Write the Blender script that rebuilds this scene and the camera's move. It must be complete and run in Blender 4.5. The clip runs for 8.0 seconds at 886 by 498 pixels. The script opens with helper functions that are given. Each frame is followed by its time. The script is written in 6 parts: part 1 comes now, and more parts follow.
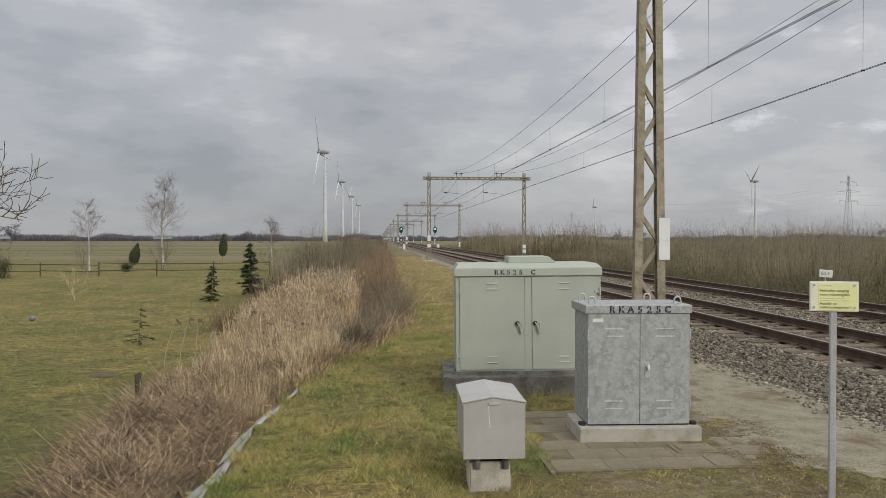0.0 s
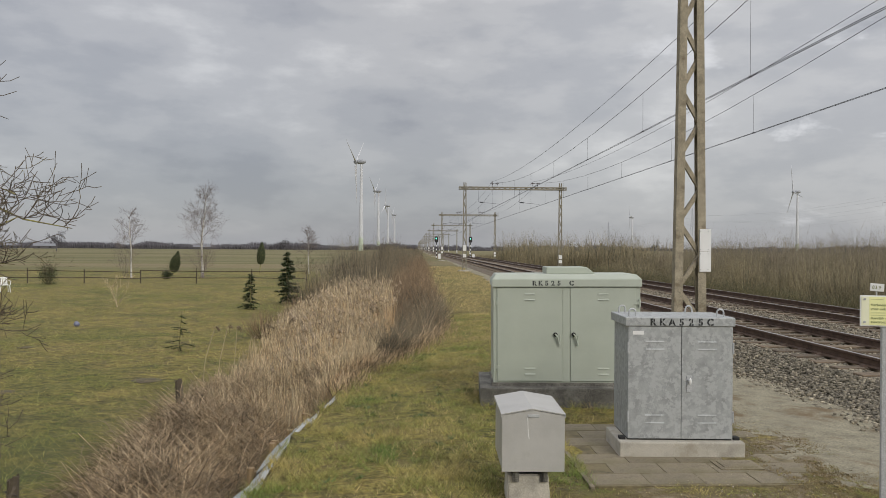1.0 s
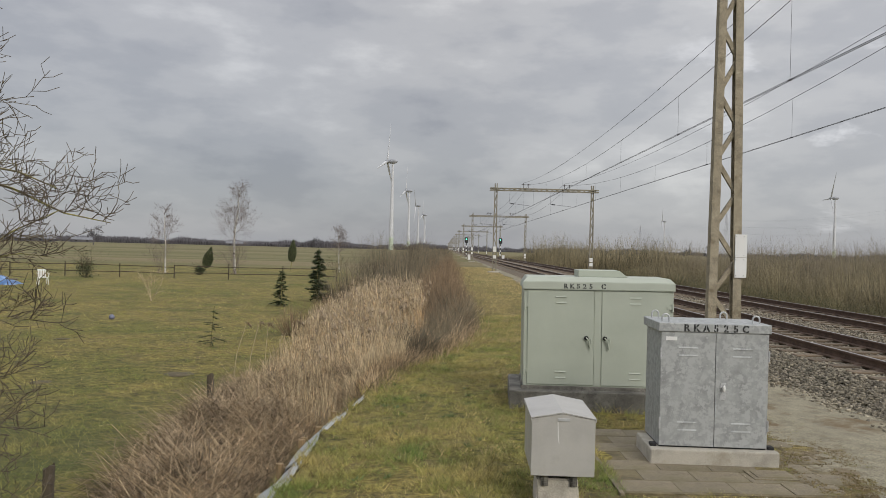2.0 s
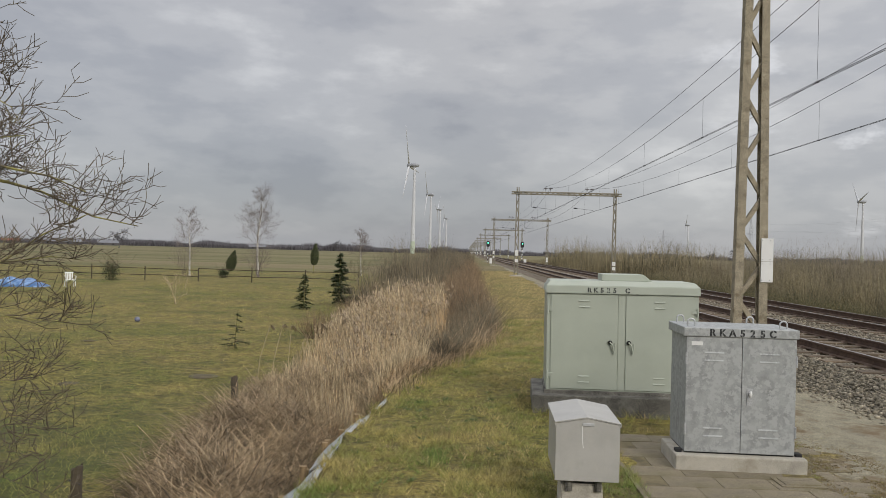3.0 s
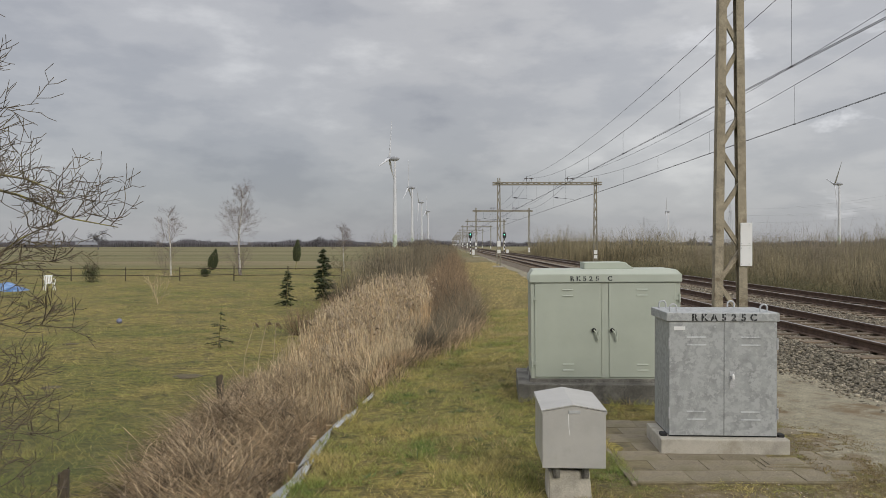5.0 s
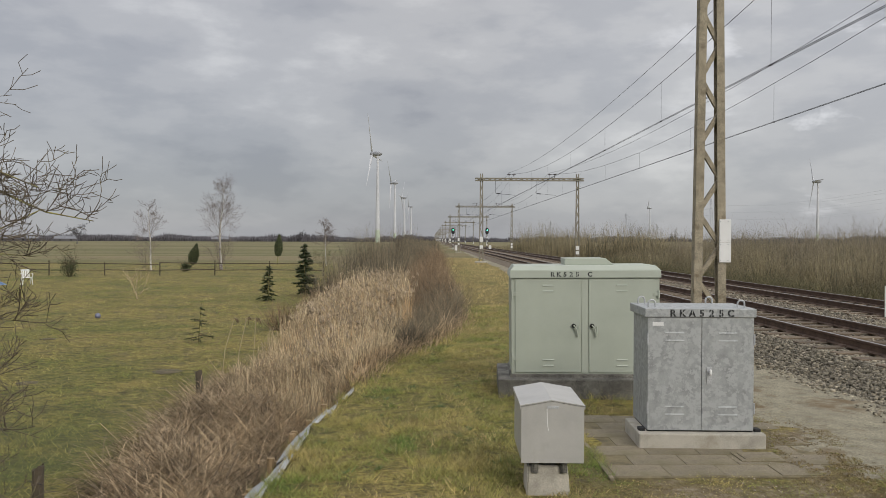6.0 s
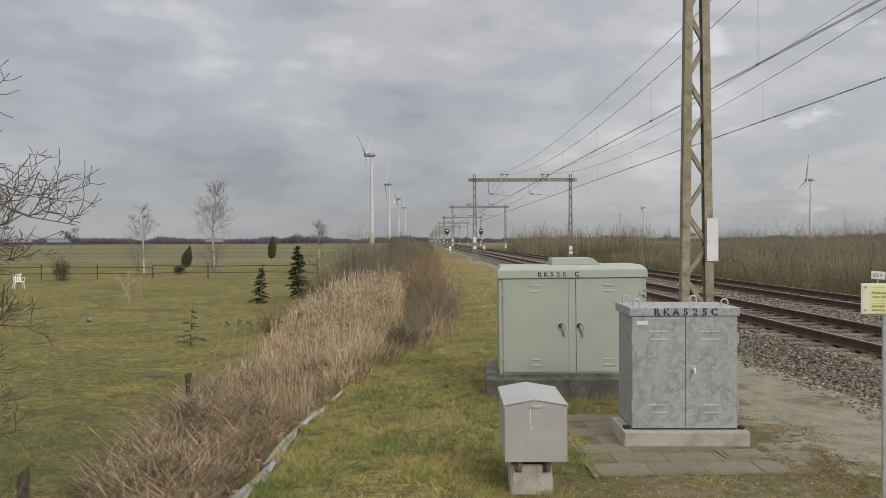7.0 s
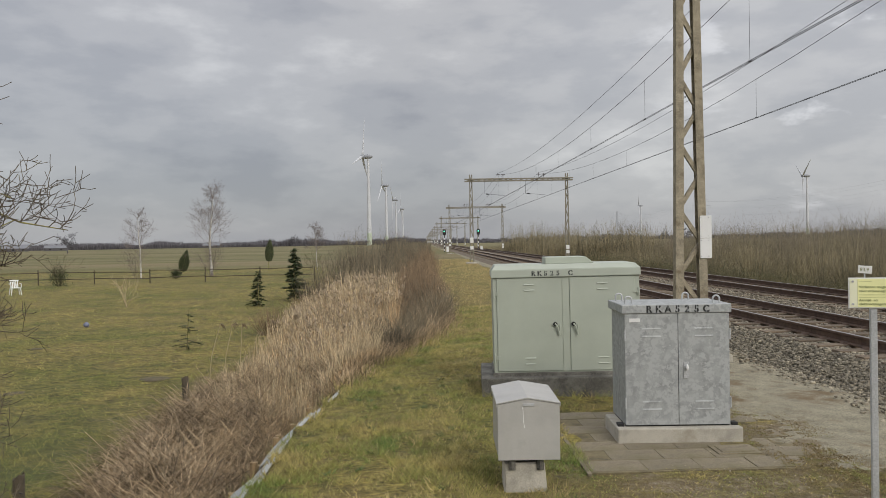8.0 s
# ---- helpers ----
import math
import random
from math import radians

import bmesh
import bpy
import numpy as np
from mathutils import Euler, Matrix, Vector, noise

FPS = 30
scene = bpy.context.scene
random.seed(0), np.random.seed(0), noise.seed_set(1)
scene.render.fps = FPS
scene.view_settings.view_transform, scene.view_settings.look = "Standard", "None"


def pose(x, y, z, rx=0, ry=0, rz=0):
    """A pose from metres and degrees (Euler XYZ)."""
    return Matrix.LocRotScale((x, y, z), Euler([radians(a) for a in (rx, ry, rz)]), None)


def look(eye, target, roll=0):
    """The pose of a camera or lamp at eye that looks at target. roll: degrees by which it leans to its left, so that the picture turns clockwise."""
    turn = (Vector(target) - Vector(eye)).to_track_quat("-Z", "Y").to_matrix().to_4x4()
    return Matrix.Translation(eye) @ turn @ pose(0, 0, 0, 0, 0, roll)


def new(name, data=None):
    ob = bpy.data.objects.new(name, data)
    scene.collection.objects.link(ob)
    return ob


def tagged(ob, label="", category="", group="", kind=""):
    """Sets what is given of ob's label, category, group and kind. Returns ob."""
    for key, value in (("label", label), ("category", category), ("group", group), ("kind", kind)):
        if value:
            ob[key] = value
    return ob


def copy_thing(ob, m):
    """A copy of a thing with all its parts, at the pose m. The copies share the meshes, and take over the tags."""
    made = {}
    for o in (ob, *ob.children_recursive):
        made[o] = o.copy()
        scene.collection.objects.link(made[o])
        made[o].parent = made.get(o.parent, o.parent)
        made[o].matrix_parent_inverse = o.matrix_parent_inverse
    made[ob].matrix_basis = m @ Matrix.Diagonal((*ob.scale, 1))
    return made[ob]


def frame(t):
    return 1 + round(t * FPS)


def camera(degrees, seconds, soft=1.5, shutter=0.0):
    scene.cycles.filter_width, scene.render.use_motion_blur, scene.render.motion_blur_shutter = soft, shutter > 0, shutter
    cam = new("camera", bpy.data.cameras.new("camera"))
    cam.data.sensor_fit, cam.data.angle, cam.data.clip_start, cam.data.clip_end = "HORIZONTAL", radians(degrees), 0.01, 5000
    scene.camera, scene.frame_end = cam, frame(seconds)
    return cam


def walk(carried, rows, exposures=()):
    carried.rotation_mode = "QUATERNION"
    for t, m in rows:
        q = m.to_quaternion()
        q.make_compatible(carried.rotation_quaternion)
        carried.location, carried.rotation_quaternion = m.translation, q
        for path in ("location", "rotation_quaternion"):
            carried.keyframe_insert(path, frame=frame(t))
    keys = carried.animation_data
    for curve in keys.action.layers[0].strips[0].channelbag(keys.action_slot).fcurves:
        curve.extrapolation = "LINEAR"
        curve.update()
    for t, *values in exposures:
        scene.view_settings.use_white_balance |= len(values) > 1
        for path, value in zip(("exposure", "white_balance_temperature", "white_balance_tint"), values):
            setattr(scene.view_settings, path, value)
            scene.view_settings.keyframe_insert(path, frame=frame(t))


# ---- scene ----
cam = camera(60.7, 8.0, soft=0.75)
PATH = [
    (0.0, (0.011, 0.017, 2.097), (1.695, 19.944, 1.827), 0.00),
    (0.5, (-0.012, 0.023, 2.102), (1.057, 19.994, 1.988), 0.20),
    (1.0, (-0.025, 0.029, 2.101), (0.733, 20.015, 2.085), 0.37),
    (1.5, (-0.036, 0.048, 2.101), (0.356, 20.044, 2.085), 0.94),
    (3.0, (-0.066, 0.049, 2.099), (-0.664, 20.040, 2.168), 1.51),
    (3.5, (-0.070, 0.052, 2.100), (-0.723, 20.041, 2.235), 1.28),
    (4.0, (-0.074, 0.044, 2.097), (-0.660, 20.035, 2.197), 0.91),
    (4.5, (-0.070, 0.029, 2.101), (-0.441, 20.025, 2.083), 0.28),
    (6.0, (-0.041, 0.040, 2.099), (0.281, 20.036, 1.857), 0.18),
    (6.5, (0.002, 0.013, 2.100), (0.451, 20.007, 1.831), 0.13),
    (7.0, (0.056, 0.000, 2.103), (0.520, 19.994, 1.881), -0.26),
    (7.5, (0.081, -0.009, 2.099), (0.531, 19.985, 1.907), -0.51),
    (8.0, (0.112, -0.031, 2.098), (0.635, 19.962, 1.895), -1.01),
]
walk(cam, [(t, look(eye, target, roll)) for t, eye, target, roll in PATH])

# ---------------------------------------------------------------- sky and sun
SUN_AZ, SUN_EL = 150.0, 30.0      # degrees clockwise from +y, and above the horizon


def sky():
    world = bpy.data.worlds.new("overcast_sky")
    scene.world = world
    world.use_nodes = True
    nt = world.node_tree
    nt.nodes.clear()
    N, L = nt.nodes.new, nt.links.new

    def math_node(op, a, b=None, clamp=False):
        n = N("ShaderNodeMath")
        n.operation, n.use_clamp = op, clamp
        for i, v in enumerate((a, b)):
            if v is None:
                continue
            if isinstance(v, (int, float)):
                n.inputs[i].default_value = v
            else:
                L(v, n.inputs[i])
        return n.outputs[0]

    def mix_col(fac, a, b):
        n = N("ShaderNodeMix")
        n.data_type = "RGBA"
        for sock, v in ((n.inputs[0], fac), (n.inputs[6], a), (n.inputs[7], b)):
            if isinstance(v, (int, float)):
                sock.default_value = v
            elif isinstance(v, tuple):
                sock.default_value = (*v, 1)
            else:
                L(v, sock)
        return n.outputs[2]

    def ramp(fac, stops):
        n = N("ShaderNodeValToRGB")
        n.color_ramp.interpolation = "EASE"
        while len(n.color_ramp.elements) < len(stops):
            n.color_ramp.elements.new(0.5)
        for e, (p, c) in zip(n.color_ramp.elements, stops):
            e.position, e.color = p, (*c, 1) if isinstance(c, tuple) else (c, c, c, 1)
        L(fac, n.inputs[0])
        return n.outputs[0]

    tc = N("ShaderNodeTexCoord")
    sep = N("ShaderNodeSeparateXYZ")
    L(tc.outputs["Generated"], sep.inputs[0])
    x, y, z = sep.outputs
    up = math_node("MAXIMUM", z, 0.0)
    low = math_node("ADD", up, 0.30)
    cx, cy = math_node("DIVIDE", x, low), math_node("DIVIDE", y, low)
    comb = N("ShaderNodeCombineXYZ")
    L(cx, comb.inputs[0]), L(cy, comb.inputs[1])
    flat = N("ShaderNodeCombineXYZ")
    L(x, flat.inputs[0]), L(y, flat.inputs[1]), L(math_node("MULTIPLY", z, 2.7), flat.inputs[2])

    def cloud(scale, detail, rough, shift, distort=0.3, source=None):
        mp = N("ShaderNodeMapping")
        mp.inputs["Location"].default_value = shift
        mp.inputs["Scale"].default_value = (1.0, 1.0, 1.0)
        mp.inputs["Rotation"].default_value = (0, 0, radians(-12))
        L((source or comb).outputs[0], mp.inputs[0])
        n = N("ShaderNodeTexNoise")
        n.inputs["Scale"].default_value, n.inputs["Detail"].default_value = scale, detail
        n.inputs["Roughness"].default_value, n.inputs["Distortion"].default_value = rough, distort
        L(mp.outputs[0], n.inputs["Vector"])
        return n.outputs["Fac"]

    big = cloud(2.6, 4.0, 0.5, (3.1, 1.7, 0.0), 0.0, flat)
    mid = cloud(8.0, 6.0, 0.55, (0.4, 5.2, 0.7), 0.0, flat)
    blend = math_node("ADD", math_node("MULTIPLY", big, 0.55), math_node("MULTIPLY", mid, 0.45))
    # deck of grey cloud: dark undersides to pale thin parts
    deck = ramp(blend, [(0.36, (0.285, 0.288, 0.308)), (0.46, (0.345, 0.347, 0.36)), (0.55, (0.405, 0.403, 0.408)), (0.68, (0.53, 0.525, 0.52))])
    # brighter towards the side of the hidden sun, heavier grey-blue towards the low left
    side = math_node("ADD", math_node("MULTIPLY", x, 0.55), math_node("MULTIPLY", y, 0.0))
    side = math_node("ADD", side, 0.5, True)
    tint = ramp(side, [(0.0, (0.88, 0.90, 0.95)), (0.36, (0.99, 1.0, 1.03)), (0.5, (1.04, 1.04, 1.05)), (0.64, (1.15, 1.155, 1.165)), (1.0, (1.38, 1.38, 1.39))])
    n = N("ShaderNodeMix")
    n.data_type, n.blend_type = "RGBA", "MULTIPLY"
    n.inputs[0].default_value = 1.0
    L(deck, n.inputs[6]), L(tint, n.inputs[7])
    grey = n.outputs[2]
    # thin breaks with white rims
    gap = cloud(7.0, 5.0, 0.6, (7.3, 2.2, 0.3), 0.2, flat)
    holes = ramp(gap, [(0.56, 0.0), (0.72, 1.0)])
    east = ramp(side, [(0.55, 0.0), (0.80, 1.0)])
    holes = math_node("MULTIPLY", holes, east)
    grey = mix_col(math_node("MULTIPLY", holes, 0.6), grey, (0.86, 0.86, 0.88))
    # pale haze at the horizon
    haze = ramp(up, [(0.0, 0.35), (0.11, 0.0)])
    grey = mix_col(haze, grey, (0.335, 0.35, 0.395))
    # an overcast sky is brightest overhead
    zen = ramp(up, [(0.03, 0.93), (0.30, 1.10), (0.95, 2.75)])
    m2 = N("ShaderNodeMix")
    m2.data_type, m2.blend_type = "RGBA", "MULTIPLY"
    m2.inputs[0].default_value = 1.0
    L(grey, m2.inputs[6]), L(zen, m2.inputs[7])
    clear = N("ShaderNodeTexSky")
    clear.sky_type, clear.sun_disc = "NISHITA", False
    clear.sun_elevation, clear.sun_rotation = radians(SUN_EL), radians(SUN_AZ)
    b1, b2, mx = N("ShaderNodeBackground"), N("ShaderNodeBackground"), N("ShaderNodeAddShader")
    L(m2.outputs[2], b1.inputs[0])
    b1.inputs[1].default_value = 1.0
    L(clear.outputs[0], b2.inputs[0])
    b2.inputs[1].default_value = 0.01
    L(b1.outputs[0], mx.inputs[0]), L(b2.outputs[0], mx.inputs[1])
    out = N("ShaderNodeOutputWorld")
    L(mx.outputs[0], out.inputs[0])


sky()
sun = new("sun", bpy.data.lights.new("sun", "SUN"))
sun.data.energy, sun.data.angle, sun.data.color = 1.5, radians(22), (1.0, 0.95, 0.88)
_az, _el = radians(SUN_AZ), radians(SUN_EL)
sun.matrix_basis = look((math.sin(_az) * math.cos(_el) * 60, math.cos(_az) * math.cos(_el) * 60, math.sin(_el) * 60), (0, 0, 0))
scene.view_settings.exposure = 0.0


# ---------------------------------------------------------------- materials
def mat(name, color, rough=0.8, metal=0.0, dark=0.75, light=1.2, scale=6.0, fine=60.0, bump=0.15, bump_dist=0.01,
        stain=None, grain_amt=0.8, grain_span=(0.78, 1.2), stain_scale=1.2, stain_at=(0.55, 0.7), island=0.0, obj_random=0.0, stretch=(1, 1, 1), emit=None, sat_tint=None, lo_col=None):
    """A surface with a coarse and a fine mottling, optional stains, a fine relief, and variation from piece to piece."""
    m = bpy.data.materials.new(name)
    m.use_nodes = True
    nt = m.node_tree
    nodes, L = nt.nodes, nt.links.new
    p = nodes["Principled BSDF"]
    p.inputs["Roughness"].default_value, p.inputs["Metallic"].default_value = rough, metal
    tc = nodes.new("ShaderNodeTexCoord")
    mp = nodes.new("ShaderNodeMapping")
    mp.inputs["Scale"].default_value = stretch
    L(tc.outputs["Object"], mp.inputs[0])

    def tex(s, detail=4.0, rgh=0.6):
        n = nodes.new("ShaderNodeTexNoise")
        n.inputs["Scale"].default_value, n.inputs["Detail"].default_value, n.inputs["Roughness"].default_value = s, detail, rgh
        L(mp.outputs[0], n.inputs["Vector"])
        return n.outputs["Fac"]

    def ramp(fac, stops):
        n = nodes.new("ShaderNodeValToRGB")
        while len(n.color_ramp.elements) < len(stops):
            n.color_ramp.elements.new(0.5)
        for e, (pos, c) in zip(n.color_ramp.elements, stops):
            e.position, e.color = pos, (*c, 1)
        L(fac, n.inputs[0])
        return n.outputs[0]

    def mix(kind, fac, a, b):
        n = nodes.new("ShaderNodeMix")
        n.data_type, n.blend_type = "RGBA", kind
        for sock, v in ((n.inputs[0], fac), (n.inputs[6], a), (n.inputs[7], b)):
            if isinstance(v, (int, float)):
                sock.default_value = v
            elif isinstance(v, tuple):
                sock.default_value = (*v, 1)
            else:
                L(v, sock)
        return n.outputs[2]

    lo = lo_col or tuple(c * dark for c in color)
    hi = tuple(min(1, c * light) for c in (sat_tint or color))
    coarse = tex(scale)
    grain = tex(fine, 3.0)
    col = ramp(coarse, [(0.32, lo), (0.5, color), (0.68, hi)])
    g2 = ramp(grain, [(0.3, (grain_span[0],) * 3), (0.7, (grain_span[1],) * 3)])
    col = mix("MULTIPLY", grain_amt, col, g2)
    if stain:
        s = ramp(tex(stain_scale, 6.0, 0.65), [(stain_at[0], (0, 0, 0)), (stain_at[1], (1, 1, 1))])
        col = mix("MIX", s, col, stain)
    for amount, kind in ((island, "isl"), (obj_random, "obj")):
        if amount:
            if kind == "isl":
                src = nodes.new("ShaderNodeNewGeometry").outputs["Random Per Island"]
            else:
                src = nodes.new("ShaderNodeObjectInfo").outputs["Random"]
            r = ramp(src, [(0.0, (1 - amount,) * 3), (1.0, (1 + amount, 1 + amount * 0.95, 1 + amount * 0.85))])
            col = mix("MULTIPLY", 1.0, col, r)
    L(col, p.inputs["Base Color"])
    if bump:
        b = nodes.new("ShaderNodeBump")
        b.inputs["Strength"].default_value, b.inputs["Distance"].default_value = bump, bump_dist
        L(grain, b.inputs["Height"])
        L(b.outputs[0], p.inputs["Normal"])
    if emit:
        p.inputs["Emission Color"].default_value, p.inputs["Emission Strength"].default_value = (*emit[0], 1), emit[1]
    return m


M = dict(
    green_paint=mat("grey_green_paint", (0.40, 0.432, 0.362), 0.5, grain_amt=0.12, dark=0.94, light=1.05, scale=2.0, fine=160, bump=0.04, stain=(0.40, 0.425, 0.35), stain_scale=1.5, stain_at=(0.6, 0.85)),
    galv=mat("galvanised_steel", (0.335, 0.348, 0.343), 0.58, 0.2, grain_amt=0.3, dark=0.80, light=1.15, scale=8.0, fine=36, bump=0.03, stain=(0.415, 0.428, 0.424), stain_scale=17.0, stain_at=(0.49, 0.56)),
    galv_plain=mat("weathered_galvanised_steel", (0.46, 0.47, 0.475), 0.5, 0.3, dark=0.85, light=1.12, scale=5, fine=80, bump=0.03),
    alu=mat("dull_grey_sheet_metal", (0.47, 0.46, 0.435), 0.5, 0.25, grain_amt=0.12, dark=0.9, light=1.08, scale=2.5, fine=110, bump=0.03, stain=(0.33, 0.32, 0.29), stain_scale=3.0, stain_at=(0.55, 0.85)),
    concrete=mat("pale_concrete", (0.44, 0.41, 0.345), 0.9, dark=0.75, light=1.15, scale=5, fine=90, bump=0.35, stain=(0.25, 0.22, 0.16), stain_scale=2.5, stain_at=(0.58, 0.75)),
    dark_concrete=mat("dark_weathered_concrete", (0.135, 0.128, 0.11), 0.9, grain_amt=1.0, grain_span=(0.5, 1.5), dark=0.55, light=1.6, scale=4, fine=70, bump=0.35, stain=(0.24, 0.23, 0.2), stain_scale=3, stain_at=(0.55, 0.7)),
    mast=mat("weathered_mast_paint", (0.31, 0.27, 0.195), 0.9, grain_amt=1.0, grain_span=(0.6, 1.4), dark=0.72, light=1.2, scale=7, fine=90, bump=0.3, stain=(0.15, 0.115, 0.07), stain_scale=5, stain_at=(0.55, 0.75)),
    black=mat("black_paint", (0.015, 0.015, 0.016), 0.6, bump=0.0),
    # near-black, for locks, feet, panes, the seal and the box's underside
    dark_gap=mat("near_black_matt", (0.02, 0.02, 0.02), 0.9, bump=0.0),
    white=mat("white_enamel", (0.74, 0.74, 0.72), 0.45, grain_amt=0.1, dark=0.94, light=1.03, scale=3, bump=0.02),
    white_plastic=mat("white_garden_plastic", (0.78, 0.78, 0.76), 0.4, dark=0.92, light=1.03, bump=0.0),
    yellow=mat("pale_yellow_sign_face", (0.84, 0.84, 0.42), 0.45, grain_amt=0.05, dark=0.97, light=1.04, scale=4, bump=0.0),
    sign_text=mat("grey_green_lettering", (0.24, 0.26, 0.11), 0.6, grain_amt=0.1, bump=0.0),
    sign_pale=mat("sun_bleached_sign_face", (0.82, 0.82, 0.60), 0.45, grain_amt=0.05, dark=0.97, light=1.04, scale=4, bump=0.0),
    sign_faint=mat("faded_lettering", (0.62, 0.63, 0.30), 0.6, grain_amt=0.1, bump=0.0),
    rail=mat("brown_rusty_rail_side", (0.10, 0.062, 0.042), 0.85, dark=0.7, light=1.3, scale=6, fine=60, bump=0.3),
    rail_top=mat("worn_bright_rail_head", (0.32, 0.30, 0.29), 0.35, 0.85, dark=0.85, light=1.1, scale=4, bump=0.02),
    sleeper=mat("old_sleeper_wood", (0.15, 0.115, 0.08), 0.9, dark=0.65, light=1.3, scale=5, fine=50, bump=0.4, obj_random=0.25, stretch=(1, 4, 4)),
    ballast=mat("ballast_stone", (0.265, 0.236, 0.18), 0.9, dark=0.7, light=1.25, scale=9, fine=50, bump=0.3, island=0.5),
    ballast_bed=mat("ballast_bed", (0.20, 0.16, 0.115), 0.95, dark=0.55, light=1.4, scale=16, fine=45, bump=0.9, bump_dist=0.04),
    path=mat("sandy_gravel", (0.25, 0.225, 0.157), 0.95, grain_amt=1.0, grain_span=(0.55, 1.45), dark=0.75, light=1.2, scale=3.5, fine=55, bump=0.8, bump_dist=0.008, stain=(0.15, 0.105, 0.055), stain_scale=1.3, stain_at=(0.53, 0.66)),
    tile=mat("grey_paving_slab", (0.225, 0.19, 0.13), 0.9, grain_amt=1.0, grain_span=(0.65, 1.35), dark=0.7, light=1.2, scale=5, fine=70, bump=0.3, stain=(0.14, 0.12, 0.065), stain_scale=2.6, stain_at=(0.45, 0.7), obj_random=0.07),
    joint=mat("mossy_joint_sand", (0.165, 0.135, 0.075), 0.95, dark=0.6, light=1.3, scale=6, bump=0.4),
    wood=mat("weathered_grey_wood", (0.17, 0.135, 0.09), 0.9, dark=0.65, light=1.3, scale=7, fine=50, bump=0.4, stretch=(3, 3, 0.6)),
    stake=mat("tan_stake_wood", (0.29, 0.20, 0.105), 0.9, dark=0.65, light=1.25, scale=9, fine=60, bump=0.4, stretch=(3, 3, 0.5)),
    sheet=mat("pale_grey_plastic_sheet", (0.37, 0.385, 0.39), 0.55, dark=0.8, light=1.12, scale=4, fine=50, bump=0.15, stain=(0.2, 0.19, 0.15), stain_scale=4, stain_at=(0.6, 0.75)),
    reed=mat("dry_reed_straw", (0.52, 0.42, 0.27), 0.85, dark=0.75, light=1.2, scale=1.3, fine=20, bump=0.0, island=0.50),
    reed_stalk=mat("brown_reed_stalk", (0.47, 0.315, 0.165), 0.85, dark=0.7, light=1.25, scale=1.3, fine=20, bump=0.0, island=0.6),
    reed_dead=mat("fallen_reed_litter", (0.40, 0.305, 0.195), 0.9, dark=0.5, light=1.4, scale=1.5, fine=20, bump=0.0, island=0.75),
    plume=mat("reed_plume", (0.40, 0.315, 0.215), 0.95, dark=0.7, light=1.25, scale=4, bump=0.0, island=0.35),
    blade=mat("grass_blade", (0.265, 0.255, 0.068), 0.8, light=1.15, scale=1.1, fine=11, lo_col=(0.14, 0.20, 0.04), bump=0.0, island=0.6, sat_tint=(0.38, 0.31, 0.11)),
    straw_blade=mat("dry_grass_blade", (0.43, 0.335, 0.155), 0.85, dark=0.55, light=1.25, scale=1.0, fine=9, bump=0.0, island=0.6),
    mast_far=mat("weathered_gantry_paint", (0.235, 0.215, 0.165), 0.85, dark=0.75, light=1.2, scale=3, fine=40, bump=0.1),
    edge_moss=mat("brown_green_moss", (0.19, 0.14, 0.06), 0.95, dark=0.6, light=1.4, scale=4.0, fine=20, bump=0.0, island=0.4, sat_tint=(0.15, 0.155, 0.04)),
    weed=mat("dark_green_weed_leaf", (0.09, 0.12, 0.03), 0.7, dark=0.7, light=1.4, scale=5, bump=0.0, island=0.3),
    dead_leaf=mat("dead_brown_leaf", (0.17, 0.11, 0.055), 0.9, dark=0.6, light=1.5, scale=5, bump=0.0, island=0.5),
    pebble=mat("pale_pebble", (0.36, 0.31, 0.235), 0.9, dark=0.6, light=1.3, scale=9, bump=0.0, island=0.4),
    grey_ink=mat("worn_black_stencil_paint", (0.025, 0.027, 0.027), 0.7, dark=0.7, light=1.6, scale=14, bump=0.0),
    shoot=mat("pale_willow_shoot", (0.20, 0.168, 0.115), 0.9, dark=0.7, light=1.2, scale=0.35, fine=6, bump=0.0, island=0.4),
    under=mat("dark_undergrowth_stem", (0.115, 0.105, 0.05), 0.9, dark=0.6, light=1.35, scale=0.8, fine=6, bump=0.0, island=0.45),
    nacelle=mat("grey_nacelle_shell", (0.30, 0.31, 0.33), 0.5, grain_amt=0.1, dark=0.95, light=1.05, scale=0.05, fine=1.0, bump=0.0),
    fence_wood=mat("dark_old_fence_wood", (0.085, 0.068, 0.045), 0.9, dark=0.7, light=1.3, scale=4, fine=30, bump=0.2),
    birch=mat("birch_bark", (0.55, 0.52, 0.47), 0.85, dark=0.7, light=1.15, scale=3, fine=20, bump=0.2, stain=(0.07, 0.06, 0.055), stain_scale=3.5, stain_at=(0.56, 0.62), stretch=(1, 1, 2.5)),
    twig=mat("purple_brown_twig", (0.18, 0.145, 0.13), 0.9, dark=0.75, light=1.2, scale=2, bump=0.0, island=0.3),
    bush=mat("brown_brush_stem", (0.155, 0.13, 0.085), 0.9, dark=0.6, light=1.35, scale=0.6, fine=8, bump=0.0, island=0.65),
    bush_red=mat("reddish_brown_brush_stem", (0.21, 0.148, 0.088), 0.9, dark=0.6, light=1.35, scale=0.6, fine=8, bump=0.0, island=0.65),
    willow=mat("olive_brown_willow_stem", (0.19, 0.162, 0.095), 0.9, dark=0.55, light=1.3, scale=0.35, fine=6, bump=0.0, island=0.6),
